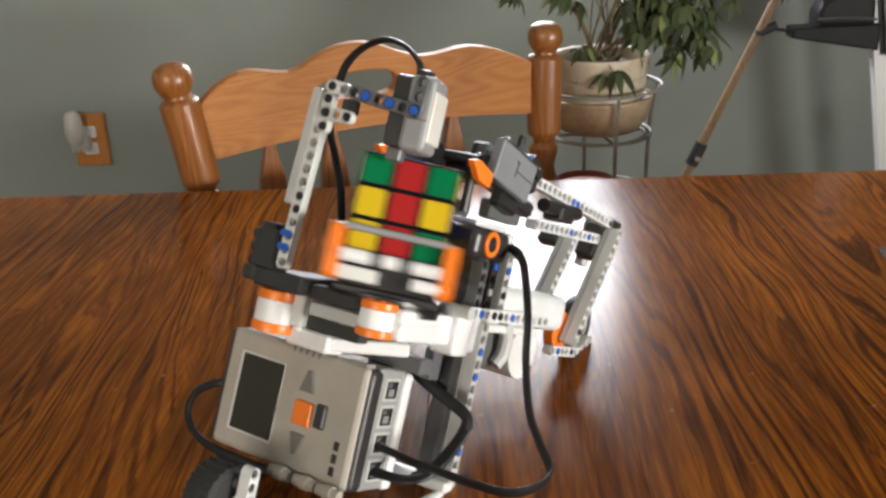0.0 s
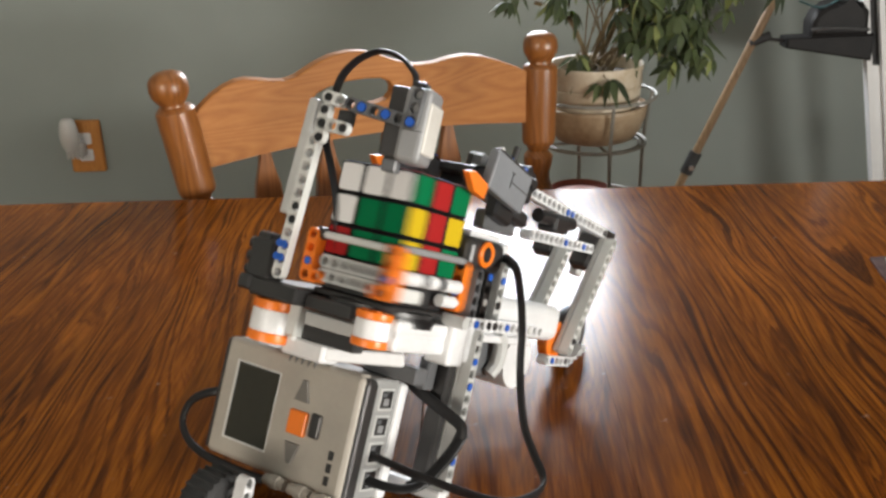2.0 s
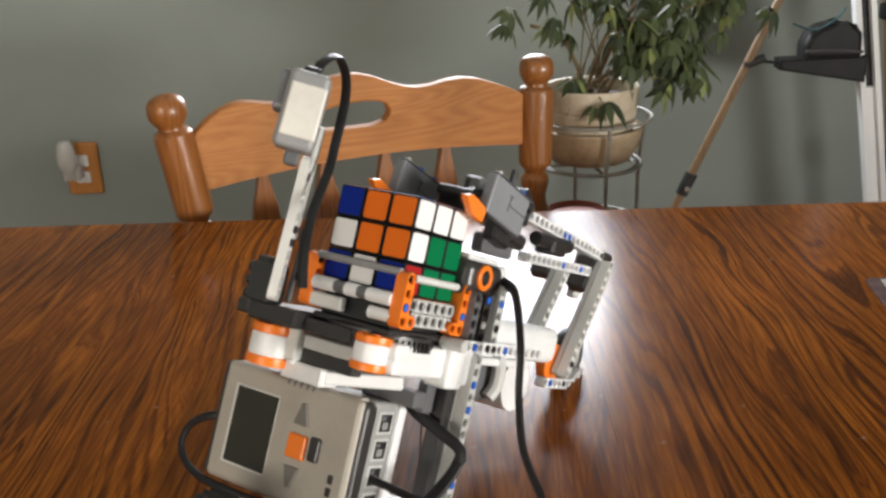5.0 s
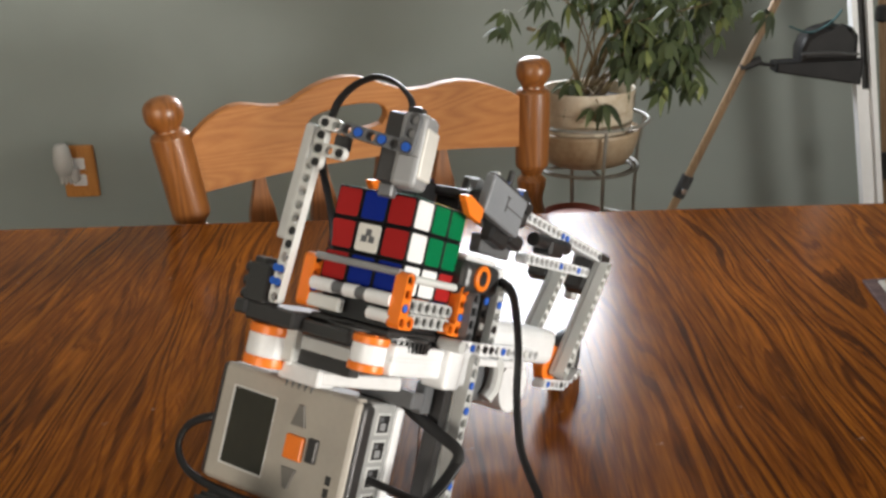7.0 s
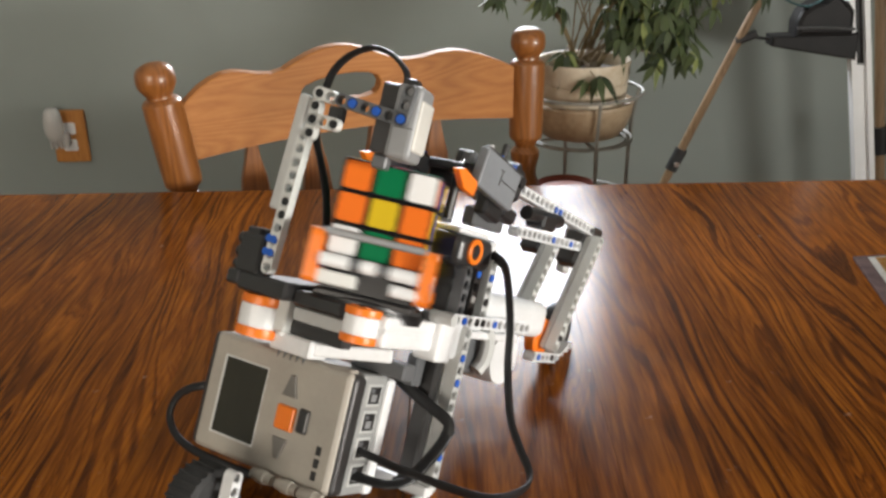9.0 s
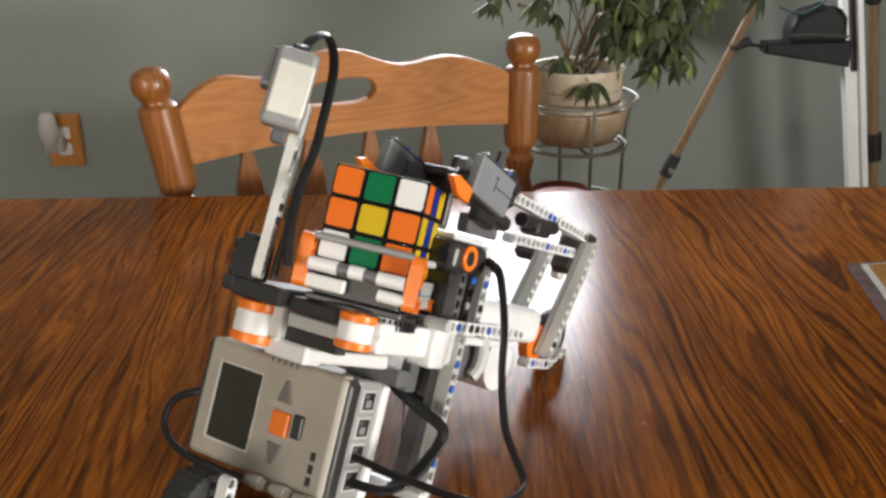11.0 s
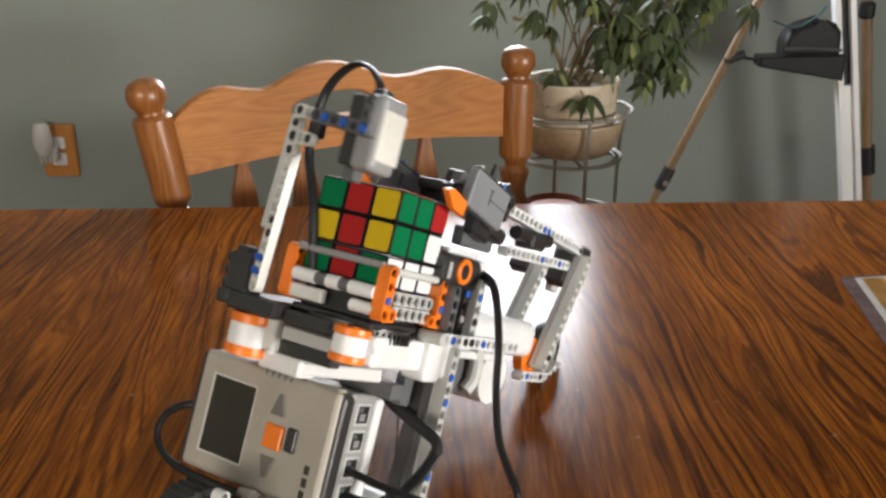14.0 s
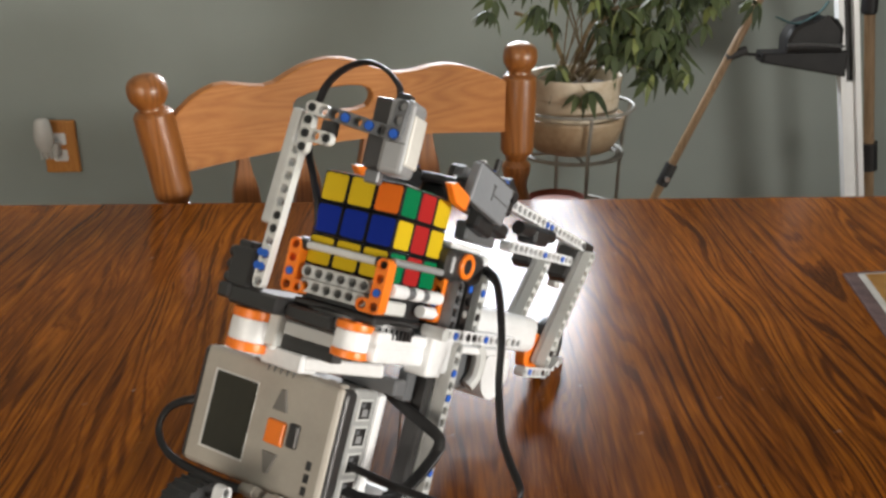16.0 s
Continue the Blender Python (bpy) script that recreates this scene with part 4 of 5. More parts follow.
rp("dark_eye", Mesh().lathe([(4.7, 0), (4.7, 2.0), (2, 1.6)], Matrix.Translation((37.6, 44, -37)) @ Matrix.Rotation(radians(90), 4, "Y"), 24), M_BLACK, eye)
rp("deck_strip", Mesh().box((10, 36, -27.5), (30, 74, -24), 0.8), M_WHITE)
rp("deck_rail", Mesh().box((14, 60, -21), (24, 100, -8), 1.5), M_MID)
rp("deck_rail", Mesh().box((-30, 62, -21), (-22, 110, -10), 1.5), M_MID)
arm_motor = rp("arm_motor", Mesh().box((-8, 70, -88), (30, 190, -62), 7, None, 3), M_WHITE, None, "white servo motor driving the flipping arm")
rp("motor_tail", Mesh().rod((-6, 133, -104), (30, 133, -104), 19, 36), M_WHITE, arm_motor)
rp("motor_neck", Mesh().box((2, 84, -118), (24, 116, -88), 4, None, 2), M_MID, arm_motor)
rp("motor_stalk", Mesh().sweep([(30, 96, -86), (31, 102, -92), (30, 104, -106), (28, 100, -114)], 5, seg=10), M_LBG, arm_motor)
rp("orange_hub", Mesh().lathe([(12, -6), (14.5, -5), (14.5, 3), (12, 4)], Matrix.Translation((16, 210, -88)) @ Matrix.Rotation(radians(90), 4, "Y"), 32), M_ORANGE, arm_motor)
whl = rp("rear_wheel", Mesh().lathe([(13, -5), (19, -5.5), (21.4, -4), (22, 0), (21.4, 4), (19, 5.5), (13, 5)], Matrix.Translation((11, 247, -82)) @ Matrix.Rotation(radians(90), 4, "Y"), 40), M_RUBBER, None, "black rubber tyre on a grey rim")
rp("rim", Mesh().lathe([(4, -4), (13, -5.2), (14.5, -4), (14.5, 4), (13, 5.2), (4, 4)], Matrix.Translation((11, 247, -82)) @ Matrix.Rotation(radians(90), 4, "Y"), 32), M_SOCKET, whl)
foot = beam(7, (20, 194, -103), "Y", "X", M_WHITE, name="foot_beam", pins=((4, M_BLACK), (1, M_BLUE)))
rp("foot_bend", Mesh().beam(3, Matrix.Translation((20, 242, -103)) @ Matrix.Rotation(radians(38), 4, "X") @ lay((0, 0, 0), "Y", "X")), M_WHITE, foot)

# front tyre with its bracket
TY = Vector((-44, -54, -212))
tyre = rp("front_wheel", Mesh().lathe([(12, -11), (18, -11), (20.6, -9), (21.4, -4), (21.4, 4), (20.6, 9), (18, 11), (12, 11)], Matrix.Translation(TY) @ Matrix.Rotation(radians(90), 4, "Y"), 48), M_RUBBER, None, "black ribbed rubber tyre propping up the front")
for k in range(26):
    a = 2 * math.pi * k / 26
    rp("tread", Mesh().box((-9.5, -0.9, 20.6), (9.5, 0.9, 22), 0.4, Matrix.Translation(TY) @ Matrix.Rotation(a, 4, "X")), M_RUBBER, tyre)
rp("rim", Mesh().rod(TY - Vector((10, 0, 0)), TY + Vector((10, 0, 0)), 12.2, 24), M_LBG, tyre)
beam(4, (-24, -56, -216), "Z", "X", M_WHITE, name="wheel_bracket", pins=((1, M_BLACK),))
rp("bracket_axle", Mesh().rod(TY, TY + Vector((60, 0, 8)), 2.4, 10), M_LBG)
for x in (-34, -14, 4):
    rp("lower_connector", Mesh().rod((x - 8, -18, -198), (x + 8, -18, -198), 3.4, 16).rod((x - 3, -18, -198), (x + 3, -18, -198), 4.2, 16), M_CASE)

# turning cradle that holds the cube
cradle = rp("turntable_cradle", Mesh().lathe([(30, -84), (33, -83), (33, -80), (28, -78)], Matrix.Identity(4), 36).box((-29, -29, -81), (29, 29, -77), 1), M_DBG, None, "cube cradle of orange beams and grey rods", pivot=(0, 0, -80))
rp("gear_ring", Mesh().lathe([(30, -88), (33, -87.5), (33, -82.5), (30, -82)], Matrix.Identity(4), 48), M_BLACK, cradle, "black toothed gear ring")
teeth = Mesh()
for k in range(56):
    teeth.box((32.5, -0.9, -88), (34.8, 0.9, -82), 0.0, Matrix.Rotation(2 * math.pi * k / 56, 4, "Z"))
rp("teeth", teeth, M_BLACK, cradle)
rp("cradle_floor", Mesh().box((-26, -26, -77), (26, 26, -59), 1), M_BLACK, cradle)
for s in (-1, 1):
    # rod sides
    # darker than the other guard rods: their shade is put into the colour
    rp("guard_rod", Mesh().rod((-30, s * 32.5, -44), (30, s * 32.5, -44), 2.2, 14), M_SHELL, cradle)
    for k, (a, b, mt) in enumerate(((-28, -12, M_WHITE), (-12, -4, M_MID), (-4, 5, M_WHITE), (5, 12, M_MID), (12, 29, M_WHITE))):
        rp("bushing", Mesh().rod((a, s * 33.5, -60), (b, s * 33.5, -60), 4.0 if mt is M_WHITE else 3.6, 18), mt, cradle)
    rp("lower_rod", Mesh().rod((14 if s < 0 else -30, s * 31.5, -69.5), (30 if s < 0 else -14, s * 31.5, -69.5), 3.7, 16), M_WHITE, cradle)
    rp("link_block", Mesh().box((-30 if s < 0 else 6, s * 31 - 3, -74), (-6 if s < 0 else 30, s * 31 + 3, -66), 1), M_SOCKET, cradle)
    # hole-beam sides
    for z, n in ((-61, 6), (-69.2, 6)):
        rp("side_beam", Mesh().beam(n, lay((s * 31, -20, z), "Y", "X")), M_LBG, cradle)
    rp("guard_rod", Mesh().rod((s * 32.5, -28, -46), (s * 32.5, 28, -46), 2.3, 14), M_SOCKET, cradle)
    for k in (-1, 1):
        rp("rod_collar", Mesh().rod((s * 32.5, k * 27 - 2.5, -46), (s * 32.5, k * 27 + 2.5, -46), 3.4, 14), M_BLACK, cradle)
    for t in (-1, 1):
        me = Mesh().beam(4, lay((s * 33, t * 31, -71), "Z", "X"), 2.4, 4.0, 4.0)
        ob = rp("orange_post", me, M_ORANGE, cradle)
        rp("orange_foot", Mesh().beam(2, lay((s * 33.2, t * 31 - (0 if t < 0 else 8), -71), "Y", "X"), 2.4, 3.9, 3.9), M_ORANGE, cradle)
        rp("blue_pin", Mesh().rod((s * 28, t * 31, -63), (s * 37.3, t * 31, -63), 2.3, 12), M_BLUE, cradle)

# swinging arm with the light sensor
SP = Vector((-47, -40, -74))
REST = Matrix.Translation(SP) @ Matrix.Rotation(radians(3.6), 4, Vector((-0.52, 0.85, 0)))
U = Matrix.Translation(SP) @ REST.inverted()  # from the robot's space, arm at rest, into the arm's own
main = U @ Matrix.Translation((-44.6, -43, -73.5)) @ Matrix.Rotation(radians(3.3), 4, "Y")
sensor_arm = rp("sensor_arm", Mesh().beam(11, main @ lay((0, 0, 0), "Z", "Y"), deep=2.9), M_SOCKET, None, "swinging grey beam with a light sensor", pivot=tuple(SP))
rp("smooth_beam", Mesh().box((-11.5, -2.2, 34), (-3.9, 2.6, 104), 1.6, main, 2), M_LBG, sensor_arm)
rp("arm_base", Mesh().box((-71, -44, -80), (-53, -28, -56), 1.5).box((-69, -42, -58), (-58, -30, -52), 1), M_DBG)
for k in range(3):
    rp("base_stud", Mesh().rod((-71, -38, -76 + 8 * k), (-75, -38, -76 + 8 * k), 3.4, 12), M_DBG)
rp("base_axle", Mesh().rod(U @ Vector((-51, -35.5, -76)), U @ Vector((-51, -35.5, -18)), 2.3, 12), M_BLACK, sensor_arm)
rp("base_collar", Mesh().rod(U @ Vector((-51, -35.5, -40)), U @ Vector((-51, -35.5, -32)), 3.7, 14).rod(U @ Vector((-51, -35.5, -24)), U @ Vector((-51, -35.5, -19)), 3.2, 14), M_DBG, sensor_arm)
for k in (1, 2):
    for dx in (0, -3.6):
        rp("blue_pin", Mesh().rod(main @ Vector((dx, 0, 8 * k + 1)), main @ Vector((dx, -3.2, 8 * k + 1)), 2.4, 12), M_BLUE, sensor_arm)
rp("corner_beam", Mesh().beam(3, U @ lay((-30, -51, 7.7), "Z", "Y"), deep=2.4), M_SOCKET, sensor_arm)
rp("corner_beam", Mesh().beam(3, U @ Matrix.Translation((-30, -51, 15.7)) @ Matrix.Rotation(radians(4), 4, "Y") @ lay((0, 0, 0), "X", "Y"), deep=2.4), M_SOCKET, sensor_arm)
rp("corner_block", Mesh().box((-25, -47, 17), (-15, -41, 26), 1, U), M_DBG, sensor_arm)
tilt = U @ Matrix.Translation((-29.5, -51, 31)) @ Matrix.Rotation(radians(8), 4, "Z") @ Matrix.Rotation(radians(7), 4, "Y")
rp("top_beam", Mesh().beam(2, tilt @ lay((0, 0, 0), "X", "Y"), deep=2.6), M_SOCKET, sensor_arm)
rp("reach_beam", Mesh().beam(6, tilt @ lay((16, 0.4, 0), "X", "Y")), M_MID, sensor_arm)
rp("reach_beam", Mesh().beam(3, tilt @ Matrix.Translation((56, 0.4, 0)) @ Matrix.Rotation(radians(-3), 4, "Y") @ lay((0, 0, 0), "Z", "Y")), M_MID, sensor_arm)
for k in (0, 2, 4):
    c = Vector((24 + 8 * k, 0, 0))
    rp("blue_pin", Mesh().rod(tilt @ (c + Vector((0, -4.2, 0))), tilt @ (c + Vector((0, 4, 0))), 2.6, 12), M_BLUE, sensor_arm)
# light sensor: x along its view, y away from its beam, z up
LEAN = U @ Matrix.Translation((33, -41, 0)) @ Matrix.Rotation(radians(14), 4, "Z")
rp("sensor_body", Mesh().box((-25, 1, 4), (-12, 21, 44), 1.6, LEAN, 2), M_DBG, sensor_arm)
rp("sensor_shell", Mesh().box((-16, 0, 2.5), (-0.3, 22, 45), 3.4, LEAN, 4), M_SHELL, sensor_arm)
rp("shell_seam", Mesh().box((-13, -0.15, 20), (-1.5, 4, 20.5), 0.1, LEAN), M_DBG, sensor_arm)
rp("sensor_face", Mesh().box((-5, 2.2, 8.5), (0.8, 21.8, 37.5), 1.4, LEAN, 4), M_CREAM, sensor_arm)
rp("sensor_foot", Mesh().box((-24, 7, -4), (-15, 15, 4), 1, LEAN), M_MID, sensor_arm)
rp("sensor_plug", Mesh().box((-16, 6, 43), (-7, 15, 49), 1.5, LEAN, 2), M_BLACK, sensor_arm)
# black fillings make two holes of the main beam look dark
for k in (4, 5):
    rp("black_fill", Mesh().rod(main @ Vector((0, 4, 8 * k)), main @ Vector((0, -2.5, 8 * k)), 2.4, 12), M_BLACK, sensor_arm)
# added black fillings stand for the darkness inside the corner and top holes
for x, z in ((-30, 7.7), (-30, 15.7), (-30, 23.7), (-14, 14.6), (-29, 31)):
    rp("black_fill", Mesh().rod(U @ Vector((x, -47, z)), U @ Vector((x, -53.6, z)), 2.4, 12), M_BLACK, sensor_arm)
arc = [(15, -33, 47), (12, -33, 54), (-1, -32, 62.5), (-15, -32, 65), (-30, -31, 60), (-40, -31, 50), (-43.5, -31, 38), (-45, -31, 22), (-43, -30, 8), (-36, -29, -6), (-28, -28, -23), (-23, -25, -46), (-22, -20, -66)]
rp("sensor_cable", Mesh().sweep([U @ Vector(p) for p in arc], 1.5, 3.1, 10, 8, (0, 1, 0)), M_CABLE, sensor_arm)

# flipping arm
GP = Vector((0, 90, 8))
slope = Matrix.Translation(GP) @ Matrix.Rotation(radians(-11), 4, "X")
gripper = rp("flipper", Mesh().box((-33, -10, -7), (36, 2, 5), 2, slope).rod(slope @ Vector((-36, -4, 6)), slope @ Vector((38, -4, 6)), 4, 14), M_BLACK, None, "flipping arm with dark grey side plates", pivot=tuple(GP))
for x, s in ((36, 1), (-34, -1)):
    rp("side_plate", Mesh().box((x - 3.6, -60, -17), (x + 3.6, -11.5, 8), 1.2, slope, 2), M_PLATE, gripper)
    rp("plate_edge", Mesh().box((x - 3.0, -58, 7.5), (x + 3.0, -14, 9.6), 0.6, slope), M_DBG, gripper)
    rp("plate_mark", Mesh().box((x + 3.2, -37, -8), (x + 3.9, -36, 2), 0.1, slope).box((x + 3.2, -36.5, -4.5), (x + 3.8, -13, -3.8), 0.1, slope).box((x + 3.2, -39, 1.2), (x + 3.9, -34, 2), 0.1, slope), M_DBG, gripper)
    fl = slope @ Matrix(((0, 0, 1, x), (1, 0, 0, 0), (0, 1, 0, 0), (0, 0, 0, 1)))
    rp("orange_tip", Mesh().prism([(-84, -16), (-77, -13), (-58, -15), (-58.7, -24.5), (-72, -24)], -2.6, 2.6, fl, 0.8), M_ORANGE, gripper)
    for k in range(3):
        c = slope @ Vector((x, -53 + 17 * k, 9))
        rp("plate_pin", Mesh().rod(c, c + Vector((0, 0, 2.5)), 2, 10), M_BLUE if k else M_LBG, gripper)
rp("plate_peg", Mesh().rod(slope @ Vector((36, -36, 8)), slope @ Vector((36, -36, 19)), 2.3, 10), M_DBG, gripper)
rp("rest_joint", Mesh().rod((6, 50, 13), (14, 50, 13), 4, 12).rod((10, 50, 12), (10, 50, -20), 3, 10), M_BLACK)
rp("rest_pin", Mesh().rod((10, 52, 17), (10, 66, 19), 1.6, 10), M_STEEL)
rp("cross_bridge", Mesh().box((-34, -16, 3), (38, -4, 10), 1.5, slope).box((-6, -26, -4), (8, 0, 16), 2, slope), M_DBG, gripper)
rp("grey_knuckle", Mesh().rod(slope @ Vector((-9, 3, 17)), slope @ Vector((17, 3, 17)), 4.5, 16).box((0, -28, -10), (10, 4, 15), 2, slope), M_MID, gripper)
for x0, x1, r in ((-18, -7, 8.5), (14, 27, 9.0)):
    rp("black_gear", Mesh().rod(slope @ Vector((x0, 9, 10)), slope @ Vector((x1, 9, 10)), r, 10).rod(slope @ Vector((x0 - 1, 3, 17)), slope @ Vector((x1 + 1, 3, 17)), 3.6, 12), M_BLACK, gripper)
rp("black_bracket", Mesh().box((16, -14, 1), (30, 8, 13), 1.5, slope).rod(slope @ Vector((20, -6, 12)), slope @ Vector((20, -6, 16)), 3, 12), M_BLACK, gripper)
rp("upright_axle", Mesh().rod(slope @ Vector((1, 8, 14)), slope @ Vector((1, 16, 19)), 4.8, 14).rod(slope @ Vector((1, 15, 18)), slope @ Vector((1, 30, 28)), 2.0, 10), M_LBG, gripper)
rp("black_hook", Mesh().box((22, -30, -26), (32, -6, -6), 2, slope).box((22, -6, -20), (32, 14, -10), 2, slope), M_BLACK, gripper)

UP, LP, K1, K2 = Vector((22, 257, 0.4)), Vector((18, 233, -13)), Vector((30, 207, -93)), Vector((8, 187, -75))
upper_bar = rp("upper_arm_bar", Mesh().beam(20, lay(UP - Vector((0, 152, 0)), "Y", "X")), M_WHITE, None, "white arm beam", pivot=tuple(UP))
for k, mt in ((8, M_BLUE), (9, M_BLUE), (18, M_DBG), (19, M_DBG)):
    rp("pin", Mesh().rod(UP + Vector((-4.5, -152 + 8 * k, 0)), UP + Vector((4.5, -152 + 8 * k, 0)), 2.4, 12), mt, upper_bar)
rp("grey_end", Mesh().box((UP.x - 5, UP.y - 14, -4.5), (UP.x + 4.5, UP.y + 5, 5), 1.5).box((UP.x - 13, UP.y - 5, -22), (UP.x - 5, UP.y + 5, 4), 1.5), M_DBG, upper_bar)
rp("connector", Mesh().box((UP.x - 22, UP.y - 9, -36), (UP.x - 14, UP.y + 1, 8), 1.2), M_LBG, upper_bar)
lower_bar = rp("lower_arm_bar", Mesh().beam(14, lay(LP - Vector((0, 104, 0)), "Y", "X")), M_WHITE, None, "white lower arm beam", pivot=tuple(LP))
for k, mt in ((7, M_BLUE), (11, M_BLUE)):
    rp("pin", Mesh().rod(LP + Vector((-4.5, -104 + 8 * k, 0)), LP + Vector((4.5, -104 + 8 * k, 0)), 2.4, 12), mt, lower_bar)
rp("black_joint", Mesh().rod(LP + Vector((8, -109, 14)), LP + Vector((8, -55, 14)), 5, 14).box((16, 143, -8), (32, 165, 4), 2), M_BLACK, lower_bar)
for nm, P, dx in (("crank_link", K1, 0), ("rocker_link", K2, 0)):
    lk = rp(nm, Mesh().beam(13 if P is K1 else 9, lay(P, "Z", "X")), M_SOCKET, None, "light grey link beam", pivot=tuple(P))
    rp("link_side", Mesh().box((P.x - 9, P.y - 3.6, P.z - 3), (P.x - 4.2, P.y + 3.6, P.z + (99 if P is K1 else 67)), 1), M_LBG, lk)
    rp("link_head", Mesh().box((P.x - 26, P.y - 5, P.z + (88 if P is K1 else 56)), (P.x - 9, P.y + 5, P.z + (100 if P is K1 else 68)), 1.5), M_DBG, lk)
    rp("pin", Mesh().rod(P + Vector((-4.6, 0, 8)), P + Vector((4.6, 0, 8)), 2.4, 12), M_BLACK, lk)
    if nm == "crank_link":
        crank = lk
        rp("link_fork", Mesh().box((P.x - 26, P.y - 6, P.z + 70), (P.x - 9, P.y + 6, P.z + 84), 2), M_DBG, lk)
    else:
        rocker = lk

# cables
def cable(name, pts, rx=2.1, ry=3.8, up=(0, 0, 1)):
    return rp(name, Mesh().sweep(pts, rx, ry, 10, 8, up), M_CABLE)


def on_table(x, y, lift=3.0):
    """A point of the table top, in the robot's millimetres."""
    return RB.inverted() @ Vector((x, y, TABLE_Z + lift * S)) / S


cable("port_cable", [(30, 74, -36), (42, 70, -38), (56, 58, -45), (70, 50, -72), (78, 46, -101), (87, 46, -128), (97, 46, -143), (109, 42, -155), (114, 28, -161), (110, 10, -166), (95, 5, -169), (53, 5, -170), (28, 5, -169), (12, 7, -169)], 3.5, 1.6, (0, 1, 0))
cable("port_cable", [(1, 40, -118), (6, 40, -124), (19, 40, -130), (36, 40, -136), (50, 40, -142), (50, 40, -152), (44, 40, -165), (33, 41, -181), (19, 46, -190)], 4.0, 1.5, (0, 1, 0))
cable("port_cable", [(52, 42, -146), (50, 33, -160), (46, 18, -176), (40, 10, -181), (28, 8, -183.5), (12, 7, -184)], 3.5, 1.6, (0, 1, 0))
cable("output_cable", [(-98, -2, -158), (-106, -8, -161), (-116, -10, -166), (-125, -10, -174), (-128, -10, -186), (-119, -11, -196), (-102, -12, -201), (-80, -10, -203), (-60, -4, -204.5), (-50, 4, -205)], 2.7, 1.5, (0, 1, 0))

# ---- the puzzle cube ----
CUBE_C = Vector((0, 0, -28.5))
FACES = {"-Y": "RBR/RLR/RBB", "+X": "WGG/WGG/WWR", "+Y": "OGW/OYO/WGO", "-X": "OBY/YBY/YBY", "+Z": "GRY/YRY/GRG", "-Z": "BWB/OOW/OOB"}
AXES = {"-Y": ((1, 0, 0), (0, 0, 1)), "+X": ((0, 1, 0), (0, 0, 1)), "+Y": ((-1, 0, 0), (0, 0, 1)), "-X": ((0, -1, 0), (0, 0, 1)), "+Z": ((1, 0, 0), (0, 1, 0)), "-Z": ((-1, 0, 0), (0, 1, 0))}
STICKER = {"R": (0.36, 0.018, 0.018), "G": (0.0, 0.15, 0.052), "B": (0.006, 0.022, 0.24), "Y": (0.6, 0.42, 0.014), "O": (0.76, 0.16, 0.015), "W": (0.8, 0.8, 0.8), "L": (0.78, 0.77, 0.72)}


def build_cube():
    cube = holder("puzzle_cube", RB @ Matrix.Translation(CUBE_C * S), "scrambled three by three puzzle cube with coloured stickers", "puzzle cube")
    black = mottled(mat("cube_black", (0.01, 0.01, 0.011), 0.5, 0.0, 0.08), 30, (0.008, 0.008, 0.009), (0.013, 0.013, 0.014), 3, 0.02, 900)
    block = finish("cubelet", Mesh().box((-9.4, -9.4, -9.4), (9.4, 9.4, 9.4), 1.1, None, 2), black, S)
    meshes = {}
    for k, c in STICKER.items():
        o = []
        for sx, sy in ((1, 1), (-1, 1), (-1, -1), (1, -1)):
            for i in range(4):
                a = math.atan2(sy, sx) - math.pi / 4 + i * math.pi / 6
                o.append((sx * 6.4 + 1.7 * math.cos(a), sy * 6.4 + 1.7 * math.sin(a)))
        meshes[k] = finish("sticker_" + {"R": "red", "G": "green", "B": "blue", "Y": "yellow", "O": "orange", "W": "white", "L": "centre"}[k], Mesh().prism(o, 9.3, 9.62, Matrix.Identity(4)), mottled(mat("sticker_colour", c, 0.4, 0.0, 0.1), 50, tuple(q * 0.93 for q in c), c, 3, 0.02, 300, (0.34, 0.46)), S)
    cubelets = {}
    for x in (-1, 0, 1):
        for y in (-1, 0, 1):
            for z in (-1, 0, 1):
                if (x, y, z) != (0, 0, 0):
                    ob = new("cubelet", block)
                    ob.parent = cube
                    ob.location = Vector((x, y, z)) * 19 * S
                    cubelets[x, y, z] = ob
    for face, rows in FACES.items():
        u, v = Vector(AXES[face][0]), Vector(AXES[face][1])
        n = u.cross(v)
        for r, row in enumerate(rows.split("/")):
            for c, k in enumerate(row):
                p = n + u * (c - 1) + v * (1 - r)
                ob = new("sticker", meshes[k])
                ob.parent = cubelets[tuple(round(q) for q in p)]
                ob.matrix_basis = Matrix((u, v, n)).transposed().to_4x4()
                if k == "L":
                    me = Mesh()
                    for i, (dx, dy) in enumerate(((0, 3.2), (2.6, -0.6), (-2.6, -0.6))):
                        me.box((dx - 2, dy - 2, 9.55), (dx + 2, dy + 2, 9.72), 0.3)
                    m2 = new("centre_mark", finish("centre_mark", me, M_MID, S))
                    m2.parent = cubelets[tuple(round(q) for q in p)]
                    m2.matrix_basis = Matrix((u, v, n)).transposed().to_4x4()
    return cube


cube = build_cube()

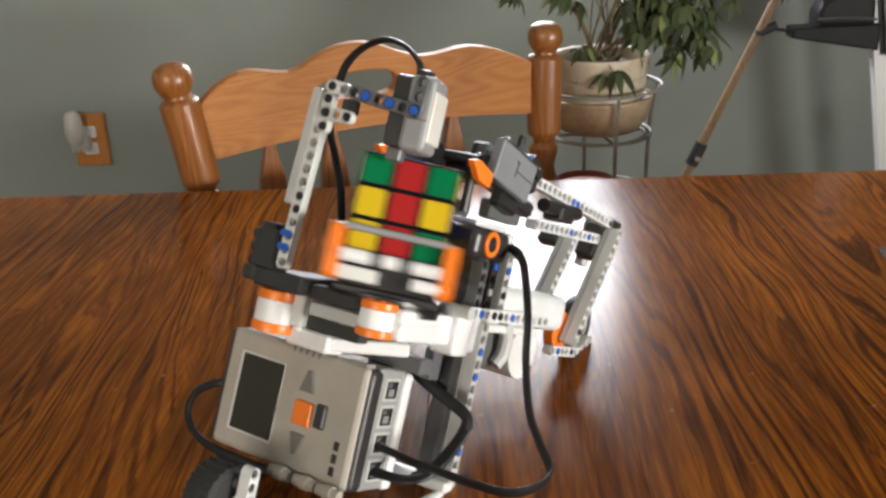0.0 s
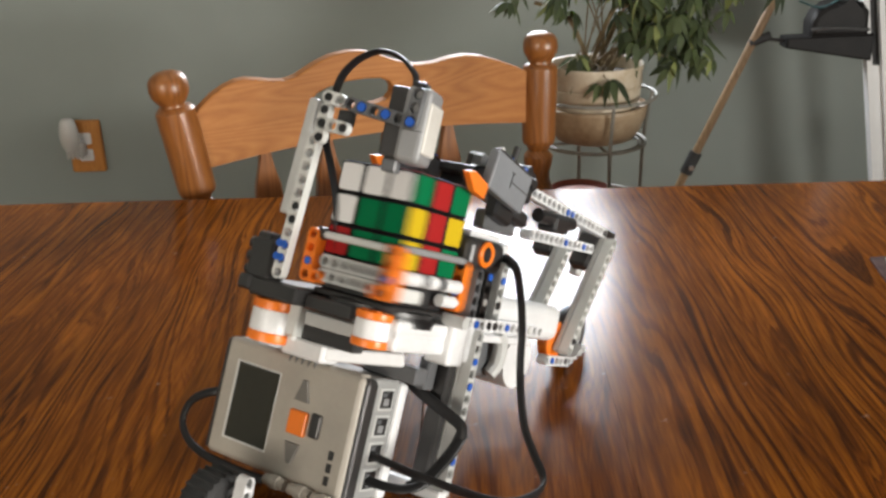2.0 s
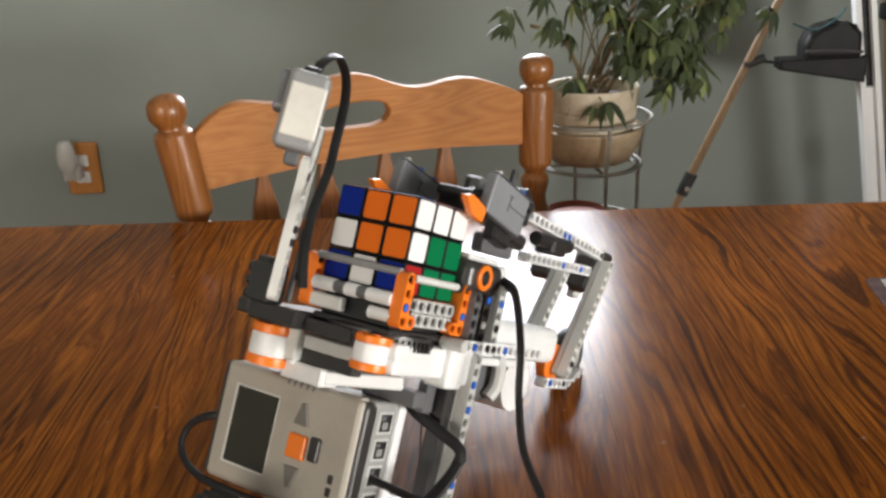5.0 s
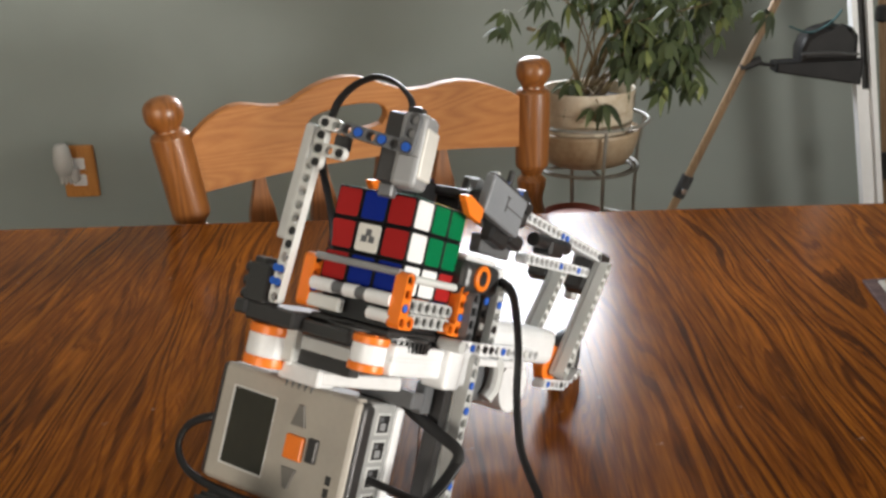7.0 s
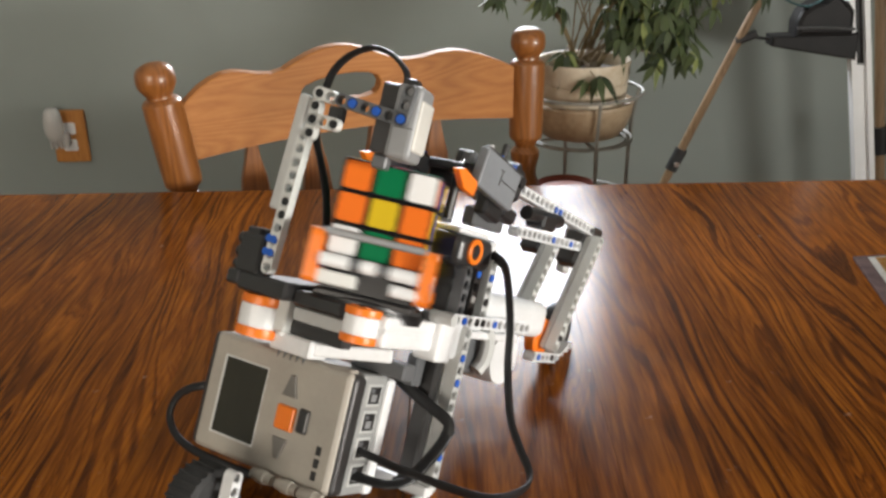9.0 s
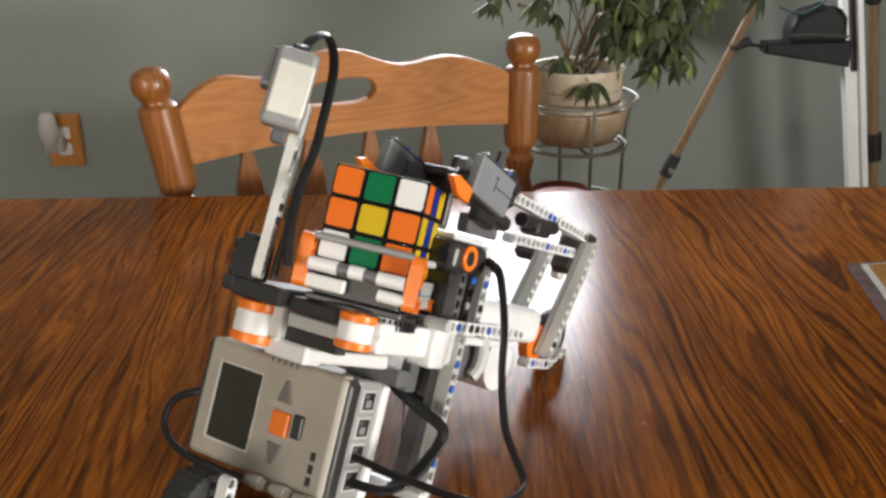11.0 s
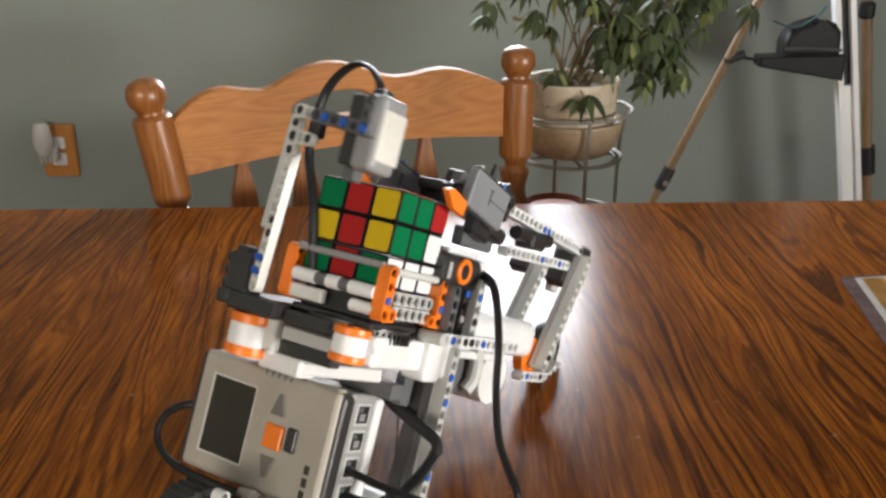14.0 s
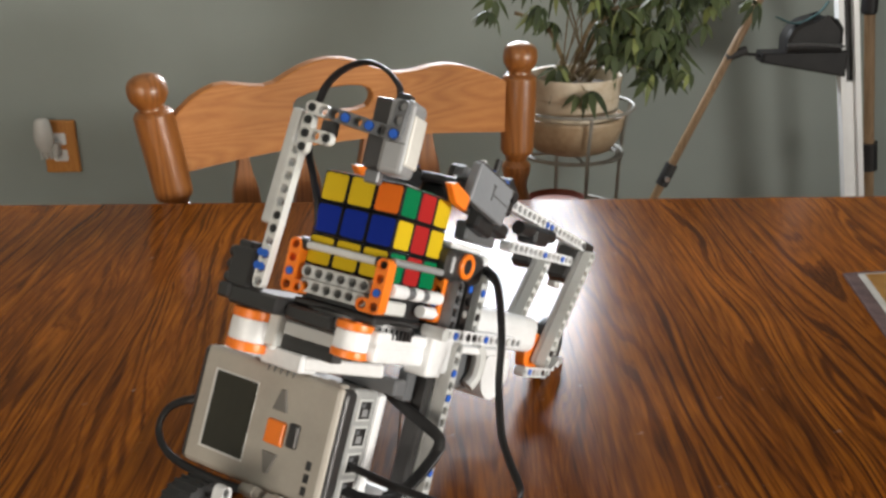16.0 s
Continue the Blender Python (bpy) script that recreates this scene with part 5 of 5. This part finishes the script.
# ---- what moves ----
TURN = [(0, -145), (0.1, -186), (0.2, -223), (0.3, -250), (0.4, -271), (0.5, -269), (0.6, -264), (0.8, -268), (1.0, -271), (1.1, -257), (1.2, -235), (1.3, -202), (1.4, -164), (1.5, -132), (1.6, -93),
        (1.7, -60), (1.8, -46), (1.9, -59), (2.0, -93), (2.1, -130), (2.2, -164), (2.3, -179), (2.4, -165), (2.5, -157), (2.6, -161), (2.8, -162), (3.4, -162), (3.95, -162), (4.05, -148), (4.1, -105), (4.2, -32), (4.3, 3), (4.4, 0),
        (5.4, 0), (6.3, 1), (7.1, 1), (7.2, 3), (7.3, 6), (7.4, 7), (7.5, -2), (7.6, -41), (7.7, -69), (7.8, -102), (7.9, -138), (8.0, -175), (8.1, -214), (8.2, -238), (8.3, -271), (8.4, -272), (8.5, -273),
        (8.6, -267), (8.7, -246), (8.8, -224), (8.9, -183), (9.0, -151), (9.1, -116), (9.2, -80), (9.3, -53), (9.4, -46), (9.5, -66), (9.6, -105), (9.7, -145), (9.8, -176), (9.9, -179), (10.0, -163), (10.1, -158),
        (10.8, -158), (11.4, -158), (11.5, -129), (11.6, -45), (11.7, 3), (11.8, 0), (12.6, 0), (13.6, 1), (14.7, 3), (14.8, 3), (14.9, -7), (15.0, -41), (15.1, -67), (15.2, -96), (15.3, -142), (15.4, -172), (15.5, -214), (15.6, -242),
        (15.7, -272), (15.8, -270), (16, -268)]
# share of the flip of the cube; share of the arm's stroke and its lift; swing of the sensor arm in degrees
FLIP = [(12.36, 0.0), (12.5, 0.5), (12.6, 0.93), (12.7, 1.0)]
HELD = [(12.36, 0.0), (12.5, 2.0), (12.6, 8.0), (12.7, 4.0), (12.8, 0.0)]  # the cube hangs in the gripper, in millimetres
STROKE = [(12.33, 0.0, 0), (12.4, 0.14, 6), (12.5, 0.5, 9), (12.6, 0.9, 11), (12.7, 0.97, 4), (12.8, 1.0, 0), (13.33, 1.0, 0), (13.4, 0.64, 12), (13.5, 0.17, 6), (13.6, 0.0, 0)]
SWING = [(0, 0), (2.75, 0), (2.9, -5), (3.0, -12), (3.1, -21), (3.2, -32), (3.4, -54), (3.5, -64), (3.6, -67), (6.25, -67), (6.3, -64), (6.5, -39), (6.7, -17), (6.9, -3), (7.0, 0), (10.2, 0), (10.4, -10), (10.6, -31), (10.8, -55),
         (11.0, -67), (13.6, -67), (13.7, -50), (13.8, -38), (14.0, -17), (14.1, -9), (14.3, 0), (16, 0)]
FIRST = -7.33  # the flip that nobody sees comes this much earlier


def between(rows, t):
    for p, q in zip(rows, rows[1:]):
        if p[0] <= t <= q[0]:
            k = (t - p[0]) / (q[0] - p[0])
            return [a + (b - a) * k for a, b in zip(p[1:], q[1:])]
    return list(rows[0][1:] if t < rows[0][0] else rows[-1][1:])


def turn_x(a):
    return Matrix.Rotation(radians(a), 4, "X")


def turn_z(a):
    return Matrix.Rotation(radians(a), 4, "Z")


def motions():
    walk(cradle, [(t, Matrix.Translation((Vector((0, 0, -80)) - BASE) * S) @ turn_z(a)) for t, a in TURN])
    lean = Matrix.Translation((REST.translation - BASE) * S) @ REST.to_3x3().to_4x4()
    walk(sensor_arm, [(t, lean @ turn_z(a)) for t, a in SWING])
    times = sorted({t for t, _ in TURN} | {t + d for t, _ in FLIP + HELD for d in (0, FIRST)})
    rows = []
    for t in times:
        quarter = between(FLIP, t)[0] + between(FLIP, t - FIRST)[0] - 1
        up = 11.5 * abs(math.sin(math.pi * (quarter % 1.0)))
        c = CUBE_C + Vector((0, 0, up + between(HELD, t)[0] + between(HELD, t - FIRST)[0]))
        rows.append((t, RB @ Matrix.Translation(c * S) @ turn_z(between(TURN, t)[0]) @ turn_x(90 * quarter)))
    walk(cube, rows)
    stroke = [(0, 0.0, 0)] + [(t + FIRST, a, b) for t, a, b in STROKE] + list(STROKE) + [(16, 0.0, 0)]

    def glide(ob, y0, z0, a0, y1, z1, a1, x, lifted):
        keys = []
        for t, k, up in stroke:
            c = Vector((x, y0 + (y1 - y0) * k, z0 + (z1 - z0) * k + up * lifted))
            keys.append((t, Matrix.Translation((c - BASE) * S) @ turn_x(a0 + (a1 - a0) * k)))
        walk(ob, keys)

    glide(gripper, 90, 8, 0, -12, 18, 53, GP.x, 1.6)
    glide(upper_bar, UP.y, UP.z, -4.4, 131, 6, -11.7, UP.x, 0.4)
    glide(lower_bar, LP.y, LP.z, 1.4, 108, -14, -14, LP.x, 0.3)
    glide(crank, K1.y, K1.z, -24, K1.y, K1.z, 41, K1.x, 0)
    glide(rocker, K2.y, K2.z, -26, K2.y, K2.z, 32, K2.x, 0)


motions()
